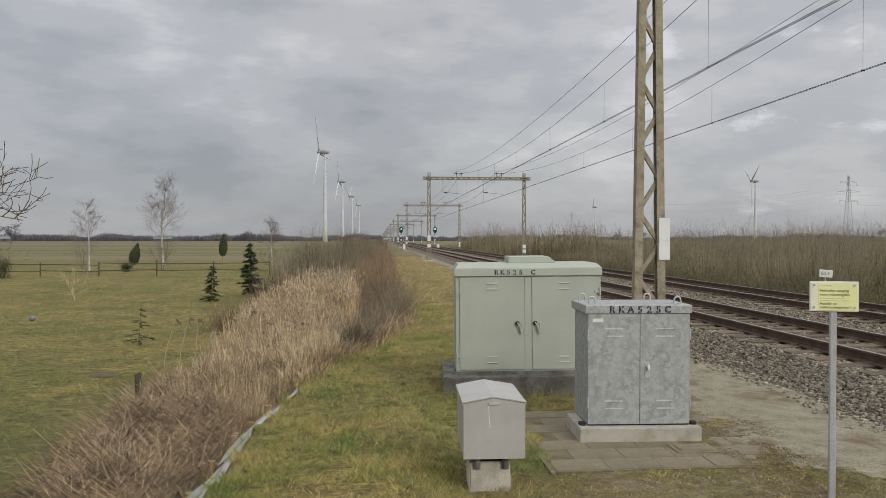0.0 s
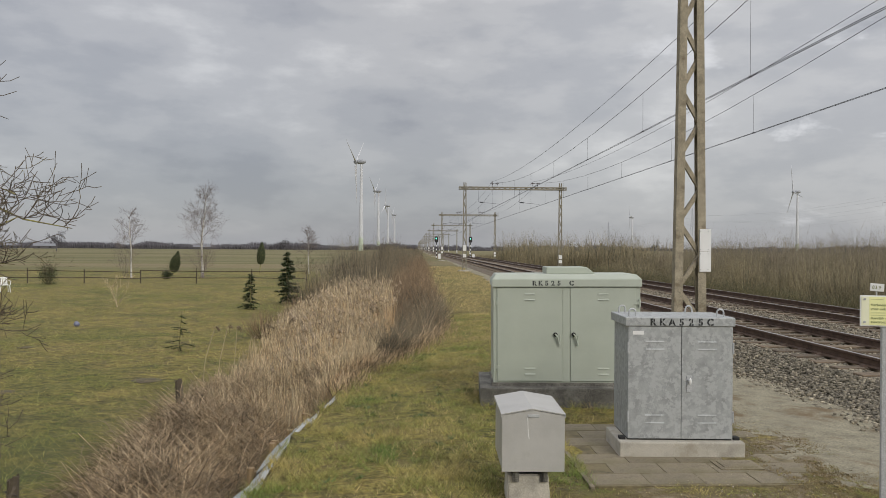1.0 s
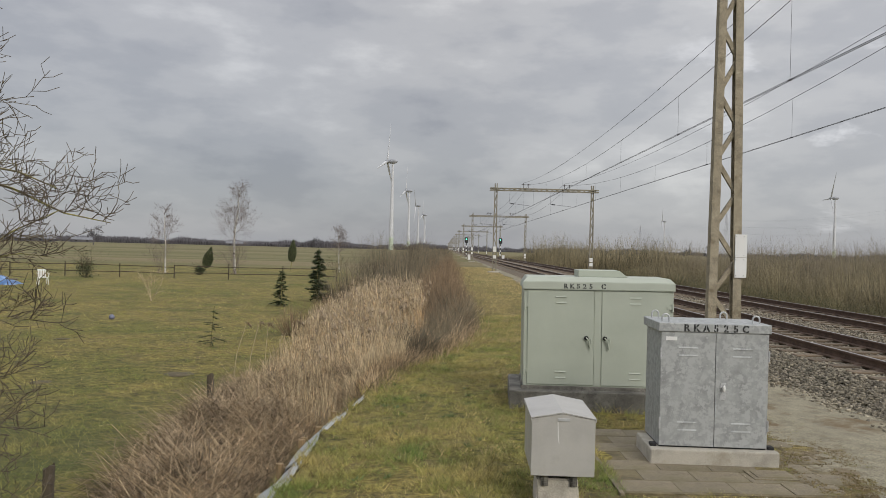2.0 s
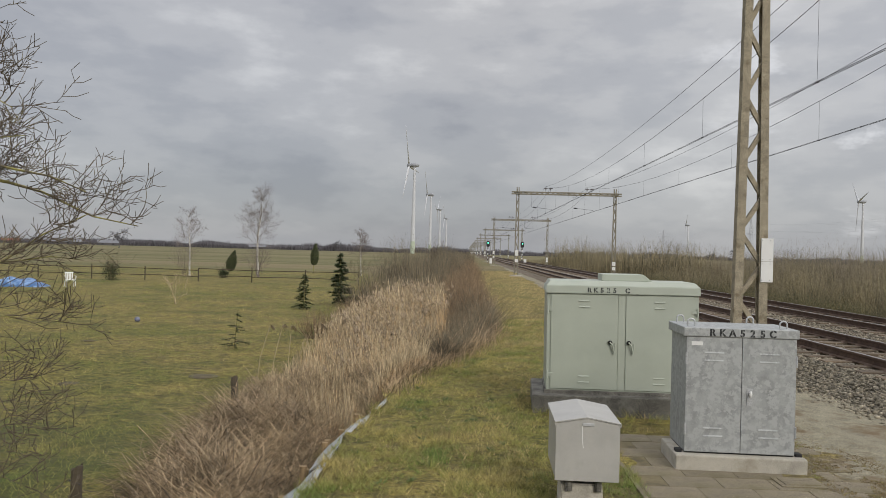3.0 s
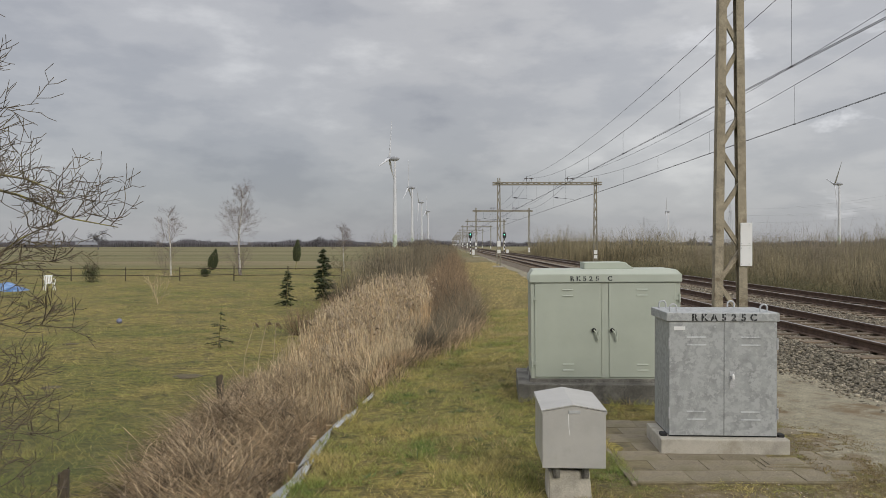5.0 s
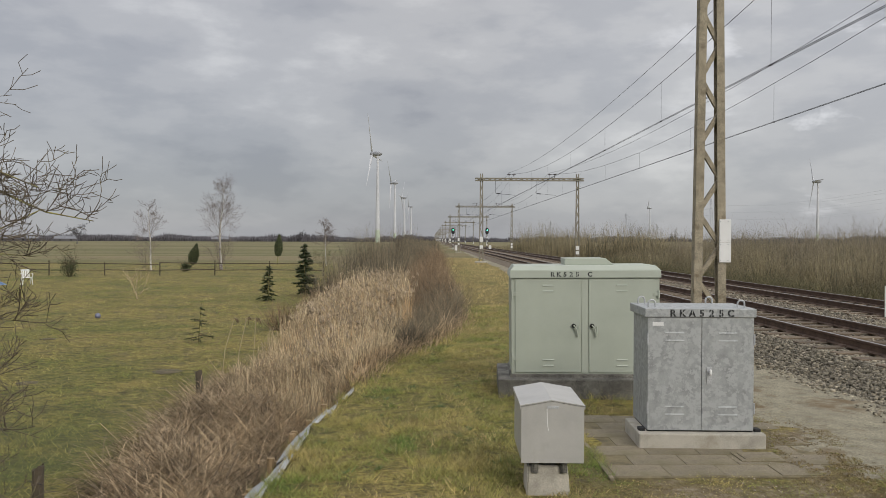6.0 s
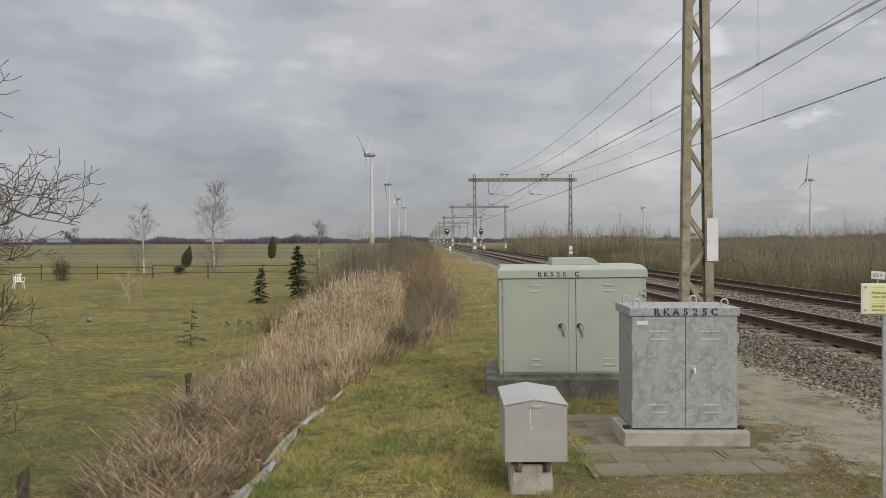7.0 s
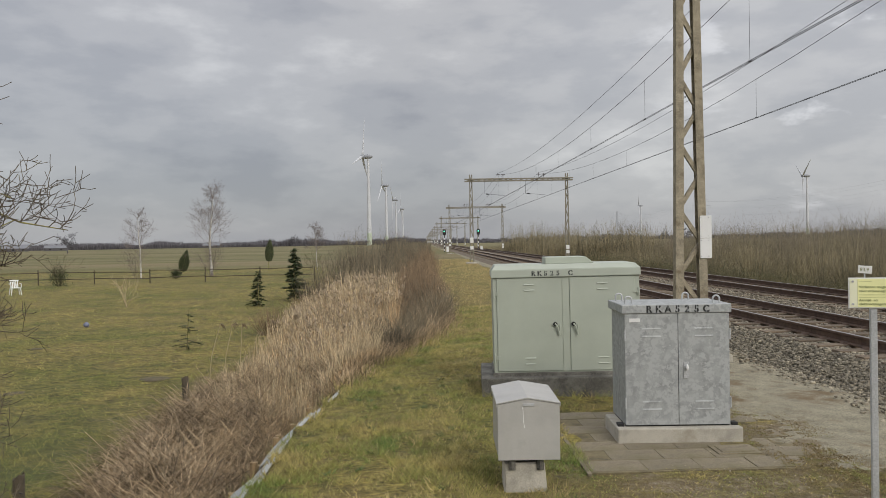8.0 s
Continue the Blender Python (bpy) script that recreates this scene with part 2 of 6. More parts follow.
    lichen_bark=mat("lichened_bark", (0.155, 0.13, 0.085), 0.9, dark=0.65, light=1.25, scale=6, fine=40, bump=0.4, stain=(0.36, 0.335, 0.105), stain_scale=7, stain_at=(0.42, 0.58)),
    bark_twig=mat("grey_brown_bark", (0.115, 0.09, 0.062), 0.9, dark=0.65, light=1.3, scale=6, fine=40, bump=0.2, stain=(0.21, 0.19, 0.075), stain_scale=6, stain_at=(0.56, 0.72)),
    needle=mat("dark_conifer_needle", (0.05, 0.072, 0.028), 0.8, dark=0.65, light=1.5, scale=3, fine=20, bump=0.0, island=0.45),
    cypress_leaf=mat("dark_evergreen_leaf", (0.045, 0.055, 0.018), 0.8, dark=0.65, light=1.5, scale=3, fine=20, bump=0.0, island=0.45),
    far_wood=mat("distant_bare_trees", (0.095, 0.09, 0.098), 0.95, dark=0.8, light=1.2, scale=0.02, fine=0.3, bump=0.0, island=0.3),
    hedge_far=mat("distant_olive_scrub", (0.15, 0.135, 0.075), 0.95, dark=0.75, light=1.25, scale=0.05, fine=0.6, bump=0.0, island=0.3),
    turbine=mat("white_turbine_coating", (0.60, 0.61, 0.63), 0.45, dark=0.97, light=1.02, scale=0.05, fine=1.0, bump=0.0),
    turbine_green=mat("green_tower_foot", (0.50, 0.57, 0.45), 0.5, dark=0.97, light=1.02, scale=0.05, fine=1.0, bump=0.0),
    blade_grey=mat("grey_rotor_blade", (0.58, 0.59, 0.61), 0.5, dark=0.97, light=1.02, scale=0.05, fine=1.0, bump=0.0),
    # pylons and their lines: distance haze is mixed into this pale blue-grey
    pylon=mat("hazed_lattice_steel", (0.46, 0.47, 0.50), 0.7, 0.0, dark=0.9, light=1.1, scale=0.2, bump=0.0),
    wire=mat("dark_copper_wire", (0.055, 0.055, 0.06), 0.6, 0.3, bump=0.0),
    insul=mat("brown_ceramic_insulator", (0.06, 0.045, 0.04), 0.3, bump=0.0),
    signal_black=mat("black_signal_board", (0.012, 0.012, 0.013), 0.7, bump=0.0),
    signal_green=mat("lit_green_lens", (0.05, 0.6, 0.4), 0.3, bump=0.0, emit=((0.15, 1.0, 0.62), 2.6)),
    brick=mat("red_roof_tiles", (0.24, 0.11, 0.08), 0.9, dark=0.8, light=1.2, scale=0.5, fine=4, bump=0.0),
    grey_roof=mat("pale_grey_roof", (0.20, 0.205, 0.22), 0.8, dark=0.85, light=1.1, scale=0.3, fine=2, bump=0.0),
    barn=mat("dark_barn_wall", (0.10, 0.095, 0.10), 0.9, dark=0.8, light=1.2, scale=0.3, fine=2, bump=0.0),
    tarp=mat("blue_tarpaulin", (0.065, 0.16, 0.36), 0.45, dark=0.7, light=1.5, scale=1.8, fine=9, bump=0.3, bump_dist=0.05, sat_tint=(0.20, 0.30, 0.46)),
    ball=mat("dull_blue_grey_ball", (0.16, 0.17, 0.24), 0.5, dark=0.8, light=1.3, scale=12, bump=0.0),
    soil=mat("dark_molehill_soil", (0.105, 0.085, 0.045), 0.95, dark=0.7, light=1.4, scale=6, fine=40, bump=0.5),
)


# ---------------------------------------------------------------- mesh helpers
def thing(name, m, label, category, group="", kind=""):
    ob = new(name)
    ob.matrix_basis = m
    ob.empty_display_size = 0.1
    return tagged(ob, label, category, group, kind)


def part(name, bm, material, parent, label="", smooth=False):
    me = bpy.data.meshes.new(name)
    bm.normal_update()
    bm.to_mesh(me)
    bm.free()
    me.materials.append(material)
    if smooth:
        for poly in me.polygons:
            poly.use_smooth = True
    ob = new(name, me)
    ob.parent = parent
    if label:
        ob["label"] = label
    return ob


def raw_mesh(name, verts, faces, material, parent=None):
    """A mesh from arrays of vertices and of equal-sided faces."""
    verts, faces = np.asarray(verts, np.float32), np.asarray(faces, np.int32)
    me = bpy.data.meshes.new(name)
    k = faces.shape[1]
    me.vertices.add(len(verts))
    me.vertices.foreach_set("co", verts.ravel())
    me.loops.add(faces.size)
    me.loops.foreach_set("vertex_index", faces.ravel())
    me.polygons.add(len(faces))
    me.polygons.foreach_set("loop_start", np.arange(0, faces.size, k, dtype=np.int32))
    me.update(calc_edges=True)
    me.validate()
    me.materials.append(material)
    ob = new(name, me)
    if parent:
        ob.parent = parent
    return ob


def box(bm, x0, x1, y0, y1, z0, z1, bevel=0.0, m=None):
    r = bmesh.ops.create_cube(bm, size=1.0)
    vs = r["verts"]
    for v in vs:
        v.co = Vector(((x0 + x1) / 2 + v.co.x * (x1 - x0), (y0 + y1) / 2 + v.co.y * (y1 - y0), (z0 + z1) / 2 + v.co.z * (z1 - z0)))
    if bevel:
        es = list({e for v in vs for e in v.link_edges})
        b = bmesh.ops.bevel(bm, geom=es, offset=bevel, segments=2, affect="EDGES", profile=0.5)
        vs = list({v for f in b["faces"] for v in f.verts} | {v for v in vs if v.is_valid})
    if m is not None:
        bmesh.ops.transform(bm, matrix=m, verts=[v for v in vs if v.is_valid])
    return vs


def box_bm(*a, **k):
    bm = bmesh.new()
    box(bm, *a, **k)
    return bm


def rod(bm, p0, p1, r0, r1=None, n=8, caps=True):
    p0, p1 = Vector(p0), Vector(p1)
    r1 = r0 if r1 is None else r1
    q = (p1 - p0).to_track_quat("Z", "Y")
    rings = []
    for p, r in ((p0, r0), (p1, r1)):
        rings.append([bm.verts.new(p + q @ Vector((r * math.cos(2 * math.pi * i / n), r * math.sin(2 * math.pi * i / n), 0))) for i in range(n)])
    for i in range(n):
        bm.faces.new((rings[0][i], rings[0][(i + 1) % n], rings[1][(i + 1) % n], rings[1][i]))
    if caps:
        bm.faces.new(rings[0][::-1]), bm.faces.new(rings[1])


def rod_bm(*a, **k):
    bm = bmesh.new()
    rod(bm, *a, **k)
    return bm


def bar(bm, p0, p1, w, d):
    """A flat bar from p0 to p1, w wide in the plane of x and z, d deep along y."""
    p0, p1 = Vector(p0), Vector(p1)
    along = (p1 - p0).normalized()
    side = along.cross(Vector((0, 1, 0)))
    side = side.normalized() if side.length > 1e-6 else Vector((1, 0, 0))
    dep = along.cross(side).normalized()
    ring = []
    for p in (p0, p1):
        ring.append([bm.verts.new(p + side * (sx * w / 2) + dep * (sy * d / 2)) for sx, sy in ((-1, -1), (1, -1), (1, 1), (-1, 1))])
    for i in range(4):
        bm.faces.new((ring[0][i], ring[0][(i + 1) % 4], ring[1][(i + 1) % 4], ring[1][i]))
    bm.faces.new(ring[0][::-1]), bm.faces.new(ring[1])
    bmesh.ops.recalc_face_normals(bm, faces=bm.faces)


def tube(bm, pts, r, n=6):
    for a, b in zip(pts, pts[1:]):
        rod(bm, a, b, r, r, n)


def prism(bm, outline, y0, y1):
    """The outline in x and z, drawn out from y0 to y1."""
    a = [bm.verts.new((x, y0, z)) for x, z in outline]
    b = [bm.verts.new((x, y1, z)) for x, z in outline]
    n = len(outline)
    for i in range(n):
        bm.faces.new((a[i], a[(i + 1) % n], b[(i + 1) % n], b[i]))
    bm.faces.new(a[::-1]), bm.faces.new(b)
    bmesh.ops.recalc_face_normals(bm, faces=bm.faces)


def letters(text, size, material, parent, m, label="", name="lettering", spacing=1.0, align="LEFT", bold=0.0):
    cu = bpy.data.curves.new(name, "FONT")
    cu.body, cu.size, cu.extrude, cu.space_character, cu.align_x, cu.offset = text, size, 0.0008, spacing, align, bold
    cu.resolution_u = 3
    tmp = new(name + "_curve", cu)
    bpy.context.view_layer.update()
    me = bpy.data.meshes.new_from_object(tmp.evaluated_get(bpy.context.evaluated_depsgraph_get()))
    bpy.data.objects.remove(tmp)
    bpy.data.curves.remove(cu)
    me.materials.clear()
    me.materials.append(material)
    ob = new(name, me)
    ob.parent, ob.matrix_basis = parent, m
    if label:
        ob["label"] = label
    return ob


def spikes(base, tip, r, bend=None, segs=1):
    """Many thin three-sided stems at once: arrays of feet, tips and radii; bend moves the middle."""
    base, tip, r = np.asarray(base, float), np.asarray(tip, float), np.asarray(r, float)
    n = len(base)
    ang = np.arange(3) * 2 * np.pi / 3
    off = np.stack([np.cos(ang), np.sin(ang), np.zeros(3)], 1)
    low = base[:, None, :] + off[None] * r[:, None, None]
    if bend is None:
        v = np.concatenate([low, tip[:, None, :]], 1).reshape(-1, 3)
        k = np.arange(n)[:, None] * 4
        f = np.concatenate([k + np.array([0, 1, 3]), k + np.array([1, 2, 3]), k + np.array([2, 0, 3])])
        return v, f
    mid = (base + tip) / 2 + bend
    mr = mid[:, None, :] + off[None] * r[:, None, None] * 0.8
    v = np.concatenate([low, mr, tip[:, None, :]], 1).reshape(-1, 3)
    k = np.arange(n)[:, None] * 7
    tri = []
    for i in range(3):
        j = (i + 1) % 3
        tri += [[i, j, 3 + j], [i, 3 + j, 3 + i], [3 + i, 3 + j, 6]]
    f = np.concatenate([k + np.array(t) for t in tri])
    return v, f


def join_arrays(items):
    vs, fs, k = [], [], 0
    for v, f in items:
        vs.append(v), fs.append(f + k)
        k += len(v)
    return np.concatenate(vs), np.concatenate(fs)


def segments_mesh(segs, n=5):
    """Tapered limbs from rows of (p0, p1, r0, r1)."""
    p0 = np.array([s[0] for s in segs], float)
    p1 = np.array([s[1] for s in segs], float)
    r0 = np.array([s[2] for s in segs])
    r1 = np.array([s[3] for s in segs])
    d = p1 - p0
    d /= np.linalg.norm(d, axis=1, keepdims=True) + 1e-9
    ref = np.where(np.abs(d[:, 2:3]) > 0.9, np.array([[1.0, 0, 0]]), np.array([[0, 0, 1.0]]))
    u = np.cross(d, ref)
    u /= np.linalg.norm(u, axis=1, keepdims=True) + 1e-9
    w = np.cross(d, u)
    ang = np.arange(n) * 2 * np.pi / n
    ring = np.cos(ang)[None, :, None] * u[:, None, :] + np.sin(ang)[None, :, None] * w[:, None, :]
    a = p0[:, None, :] + ring * r0[:, None, None]
    b = p1[:, None, :] + ring * r1[:, None, None]
    v = np.concatenate([a, b], 1).reshape(-1, 3)
    k = np.arange(len(segs))[:, None] * 2 * n
    f = np.concatenate([k + np.array([i, (i + 1) % n, n + (i + 1) % n, n + i]) for i in range(n)])
    return v, f


def grow(rng, p, d, length, radius, level, out, spread=0.7, up=0.08, kids=(3, 5), shrink=0.62, steps=4, wander=0.18, min_r=0.0015, thin=0.55, from_frac=0.25):
    """A limb with its twigs, added to out[level] as rows for segments_mesh."""
    p, d = np.array(p, float), np.array(d, float)
    d /= np.linalg.norm(d)
    nodes = [(p.copy(), d.copy(), radius)]
    r = radius
    for i in range(steps):
        d = d + rng.normal(0, wander, 3) + np.array([0, 0, up])
        d /= np.linalg.norm(d)
        q = p + d * length / steps
        r2 = max(min_r, radius * (1 - (1 - thin * 0.55) * (i + 1) / steps))
        out.setdefault(level, []).append((p, q, r, r2))
        p, r = q, r2
        nodes.append((p.copy(), d.copy(), r))
    if level <= 0:
        return
    n = rng.integers(kids[0], kids[1] + 1)
    for _ in range(n):
        t = rng.uniform(from_frac, 1.0) * steps
        i = min(int(t), steps - 1)
        f = t - i
        bp = nodes[i][0] * (1 - f) + nodes[i + 1][0] * f
        bd = nodes[i + 1][1]
        side = rng.normal(0, 1, 3)
        side -= bd * side.dot(bd)
        side /= np.linalg.norm(side) + 1e-9
        nd = bd * (1 - spread * 0.5) + side * spread
        grow(rng, bp, nd, length * shrink * rng.uniform(0.7, 1.15), max(min_r, nodes[i + 1][2] * thin), level - 1, out,
             spread, up, kids, shrink, max(2, steps - 1), wander, min_r, thin, from_frac)


# ---------------------------------------------------------------- ground
EDGE_Y = [-50, 6.0, 9.0, 10.9, 12.6, 14.7, 16.2, 19.0, 40.0, 110.0, 3000.0]
EDGE_X = [-1.5, -1.47, -1.36, -1.15, -0.9, -0.2, 0.25, 0.85, 0.9, 1.6, 2.0]
FIELD = -0.6


def edge(y):
    return np.interp(y, EDGE_Y, EDGE_X)


def smooth(a, b, t):
    t = np.clip((t - a) / (b - a), 0, 1)
    return t * t * (3 - 2 * t)


def wob(x, y):
    return 0.5 * (np.sin(1.7 * x + 0.6 * y + 0.3) * np.sin(0.9 * y - 0.5 * x) + np.sin(4.1 * x + 1.3) * np.sin(3.3 * y + 0.7 * x))


def height(x, y):
    x, y = np.asarray(x, float), np.asarray(y, float)
    s = edge(y) - x
    w = 0.14 + 1.5 * smooth(10.2, 13.5, y)
    fall = -0.85 * smooth(0.0, 1.0, s / w)
    rise = 0.25 * smooth(1.6, 3.0, s)
    z = fall + rise
    z = z - 0.06 * smooth(0.9, 0.0, -s) * (s < 0)          # crest rounded towards its edge
    z = z + 0.018 * wob(x, y) * (np.abs(x) < 60)
    z = z - 0.45 * smooth(14.2, 17.0, x)
    return z


def lumps(x, y, size, seed):
    """Smooth random values between 0 and 1, in lumps of that size."""
    table = np.random.default_rng(seed).uniform(0, 1, (256, 256))
    u, v = x / size, y / size
    i, j = np.floor(u).astype(int), np.floor(v).astype(int)
    f, g = u - i, v - j
    f, g = f * f * (3 - 2 * f), g * g * (3 - 2 * g)
    t = lambda a, b: table[(i + a) % 256, (j + b) % 256]
    return (t(0, 0) * (1 - f) + t(1, 0) * f) * (1 - g) + (t(0, 1) * (1 - f) + t(1, 1) * f) * g


def axis(*runs):
    out = []
    for a, b, n in runs:
        out += list(np.linspace(a, b, n, endpoint=False))
    return np.array(out + [runs[-1][1]])


def ground_material():
    m = bpy.data.materials.new("mossy_grassland")
    m.use_nodes = True
    nt = m.node_tree
    N, L = nt.nodes.new, nt.links.new
    p = nt.nodes["Principled BSDF"]
    p.inputs["Roughness"].default_value = 0.95
    tc = N("ShaderNodeTexCoord")
    sep = N("ShaderNodeSeparateXYZ")
    L(tc.outputs["Object"], sep.inputs[0])

    def tex(s, stretch=(1, 1, 1), detail=5.0, rgh=0.6):
        mp = N("ShaderNodeMapping")
        mp.inputs["Scale"].default_value = stretch
        L(tc.outputs["Object"], mp.inputs[0])
        n = N("ShaderNodeTexNoise")
        n.inputs["Scale"].default_value, n.inputs["Detail"].default_value, n.inputs["Roughness"].default_value = s, detail, rgh
        L(mp.outputs[0], n.inputs["Vector"])
        return n.outputs["Fac"]

    def ramp(fac, stops):
        n = N("ShaderNodeValToRGB")
        while len(n.color_ramp.elements) < len(stops):
            n.color_ramp.elements.new(0.5)
        for e, (pos, c) in zip(n.color_ramp.elements, stops):
            e.position, e.color = pos, (*c, 1) if isinstance(c, tuple) else (c, c, c, 1)
        L(fac, n.inputs[0])
        return n.outputs[0]

    def mix(kind, fac, a, b):
        n = N("ShaderNodeMix")
        n.data_type, n.blend_type = "RGBA", kind
        for sock, v in ((n.inputs[0], fac), (n.inputs[6], a), (n.inputs[7], b)):
            if isinstance(v, (int, float)):
                sock.default_value = v
            elif isinstance(v, tuple):
                sock.default_value = (*v, 1)
            else:
                L(v, sock)
        return n.outputs[2]

    def span(v, a, b):
        n = N("ShaderNodeMapRange")
        n.inputs["From Min"].default_value, n.inputs["From Max"].default_value = a, b
        L(v, n.inputs["Value"])
        return n.outputs[0]

    x, y, _ = sep.outputs
    lawn = ramp(tex(0.55), [(0.30, (0.114, 0.108, 0.022)), (0.46, (0.197, 0.165, 0.039)), (0.58, (0.25, 0.196, 0.052)), (0.72, (0.148, 0.144, 0.027))])
    lawn = mix("MIX", ramp(tex(2.1, (1, 1, 1), 6), [(0.52, 0.0), (0.68, 0.75)]), lawn, (0.15, 0.115, 0.048))
    lawn = mix("MIX", ramp(tex(0.16), [(0.50, 0.0), (0.62, 0.7)]), lawn, (0.12, 0.128, 0.02))
    lawn = mix("MULTIPLY", 0.9, lawn, ramp(tex(16, (1, 1.5, 1), 5, 0.7), [(0.36, 0.30), (0.64, 1.55)]))
    lawn = mix("MULTIPLY", 0.9, lawn, ramp(tex(4.5, (1, 1.6, 1), 6, 0.7), [(0.36, 0.40), (0.5, 0.92), (0.64, 1.40)]))
    # darker green grass in patches low beside the near end of the ditch
    near_dark = N("ShaderNodeMath")
    near_dark.operation = "MULTIPLY"
    L(span(y, 15.0, 9.0), near_dark.inputs[0]), L(ramp(tex(0.5, (1, 1, 1), 4), [(0.30, 0.35), (0.55, 0.85)]), near_dark.inputs[1])
    dark_grass = N("ShaderNodeMath")
    dark_grass.operation = "MULTIPLY"
    L(near_dark.outputs[0], dark_grass.inputs[0]), L(span(x, -3.6, -4.6), dark_grass.inputs[1])
    lawn = mix("MIX", dark_grass.outputs[0], lawn, (0.062, 0.080, 0.020))
    # worn, bare soil before the slabs and along the path
    worn = N("ShaderNodeMath")
    worn.operation = "MULTIPLY"
    L(span(x, 0.9, 2.0), worn.inputs[0]), L(span(y, 8.0, 6.3), worn.inputs[1])
    bare = N("ShaderNodeMath")
    bare.operation = "MULTIPLY"
    L(span(x, 2.9, 3.4), bare.inputs[0]), L(span(y, 15.0, 10.0), bare.inputs[1])
    both = N("ShaderNodeMath")
    both.operation = "MAXIMUM"
    L(worn.outputs[0], both.inputs[0]), L(bare.outputs[0], both.inputs[1])
    patchy = N("ShaderNodeMath")
    patchy.operation = "MULTIPLY"
    L(both.outputs[0], patchy.inputs[0]), L(ramp(tex(1.7, (1, 1, 1), 6, 0.7), [(0.40, 0.15), (0.56, 1.0)]), patchy.inputs[1])
    soil = ramp(tex(7.0, (1, 1, 1), 6, 0.7), [(0.34, (0.10, 0.07, 0.035)), (0.5, (0.20, 0.155, 0.09)), (0.64, (0.30, 0.25, 0.17))])
    lawn = mix("MIX", patchy.outputs[0], lawn, soil)
    # farmland in long strips behind the paddock
    strips = ramp(tex(0.030, (0.08, 1.0, 1.0), 2), [(0.34, (0.105, 0.105, 0.034)), (0.44, (0.15, 0.135, 0.05)), (0.52, (0.21, 0.165, 0.085)), (0.60, (0.125, 0.125, 0.038)), (0.72, (0.085, 0.085, 0.03))])
    strips = mix("MULTIPLY", 0.6, strips, ramp(tex(0.6, (0.2, 1, 1), 5), [(0.3, 0.7), (0.7, 1.25)]))
    far = span(y, 84, 90)
    col = mix("MIX", far, lawn, strips)
    L(col, p.inputs["Base Color"])
    b = N("ShaderNodeBump")
    b.inputs["Strength"].default_value, b.inputs["Distance"].default_value = 0.9, 0.05
    L(tex(26, (1, 1, 1), 5), b.inputs["Height"])
    L(b.outputs[0], p.inputs["Normal"])
    return m


def build_ground():
    xs = axis((-4500, -400, 10), (-400, -60, 14), (-60, -8, 40), (-8, 6, 110), (6, 20, 26), (20, 80, 12), (80, 600, 10), (600, 4500, 9))
    ys = axis((-600, 0, 8), (0, 5, 10), (5, 26, 120), (26, 90, 64), (90, 400, 30), (400, 4700, 16))
    X, Y = np.meshgrid(xs, ys)
    v = np.stack([X, Y, height(X, Y)], -1).reshape(-1, 3)
    nx, ny = len(xs), len(ys)
    i = (np.arange(ny - 1)[:, None] * nx + np.arange(nx - 1)[None]).reshape(-1, 1)
    f = i + np.array([0, 1, nx + 1, nx])
    g = raw_mesh("ground", v, f, ground_material())
    for poly in g.data.polygons:
        poly.use_smooth = True
    tagged(g, "flat mossy grassland with a low railway bank", "ground", kind="structure")


def build_path():
    """Sandy service path between the grass and the ballast."""
    ys = axis((6.0, 18, 400), (18, 30, 60), (30, 130, 60))
    left = np.interp(ys, [6, 8.8, 12, 20, 40, 80, 130], [3.75, 3.65, 3.55, 3.9, 4.7, 5.2, 5.5]) + 0.5 * (lumps(ys, 0 * ys, 0.55, 31) - 0.5) + 0.35 * (lumps(ys, 0 * ys, 0.15, 32) - 0.5) + 0.12 * (lumps(ys, 0 * ys, 0.05, 33) - 0.5)
    left = left + np.interp(ys, [6.0, 6.7], [1.3, 0.0])
    right = np.full_like(ys, 6.0)
    cols = 8
    k = np.linspace(0, 1, cols)
    X = left[:, None] * (1 - k) + right[:, None] * k
    Y = np.repeat(ys[:, None], cols, 1)
    Z = height(X, Y) + 0.012 * np.sin(np.pi * k)[None] + 0.004
    Z[:, 0] -= 0.012
    v = np.stack([X, Y, Z], -1).reshape(-1, 3)
    i = (np.arange(len(ys) - 1)[:, None] * cols + np.arange(cols - 1)[None]).reshape(-1, 1)
    p = raw_mesh("path", v, i + np.array([0, 1, cols + 1, cols]), M["path"])
    tagged(p, "sandy gravel service path with dirt patches", "path", kind="structure")


RAILS = (6.86, 8.295, 10.62, 12.055)
RAIL_TOP = 0.515


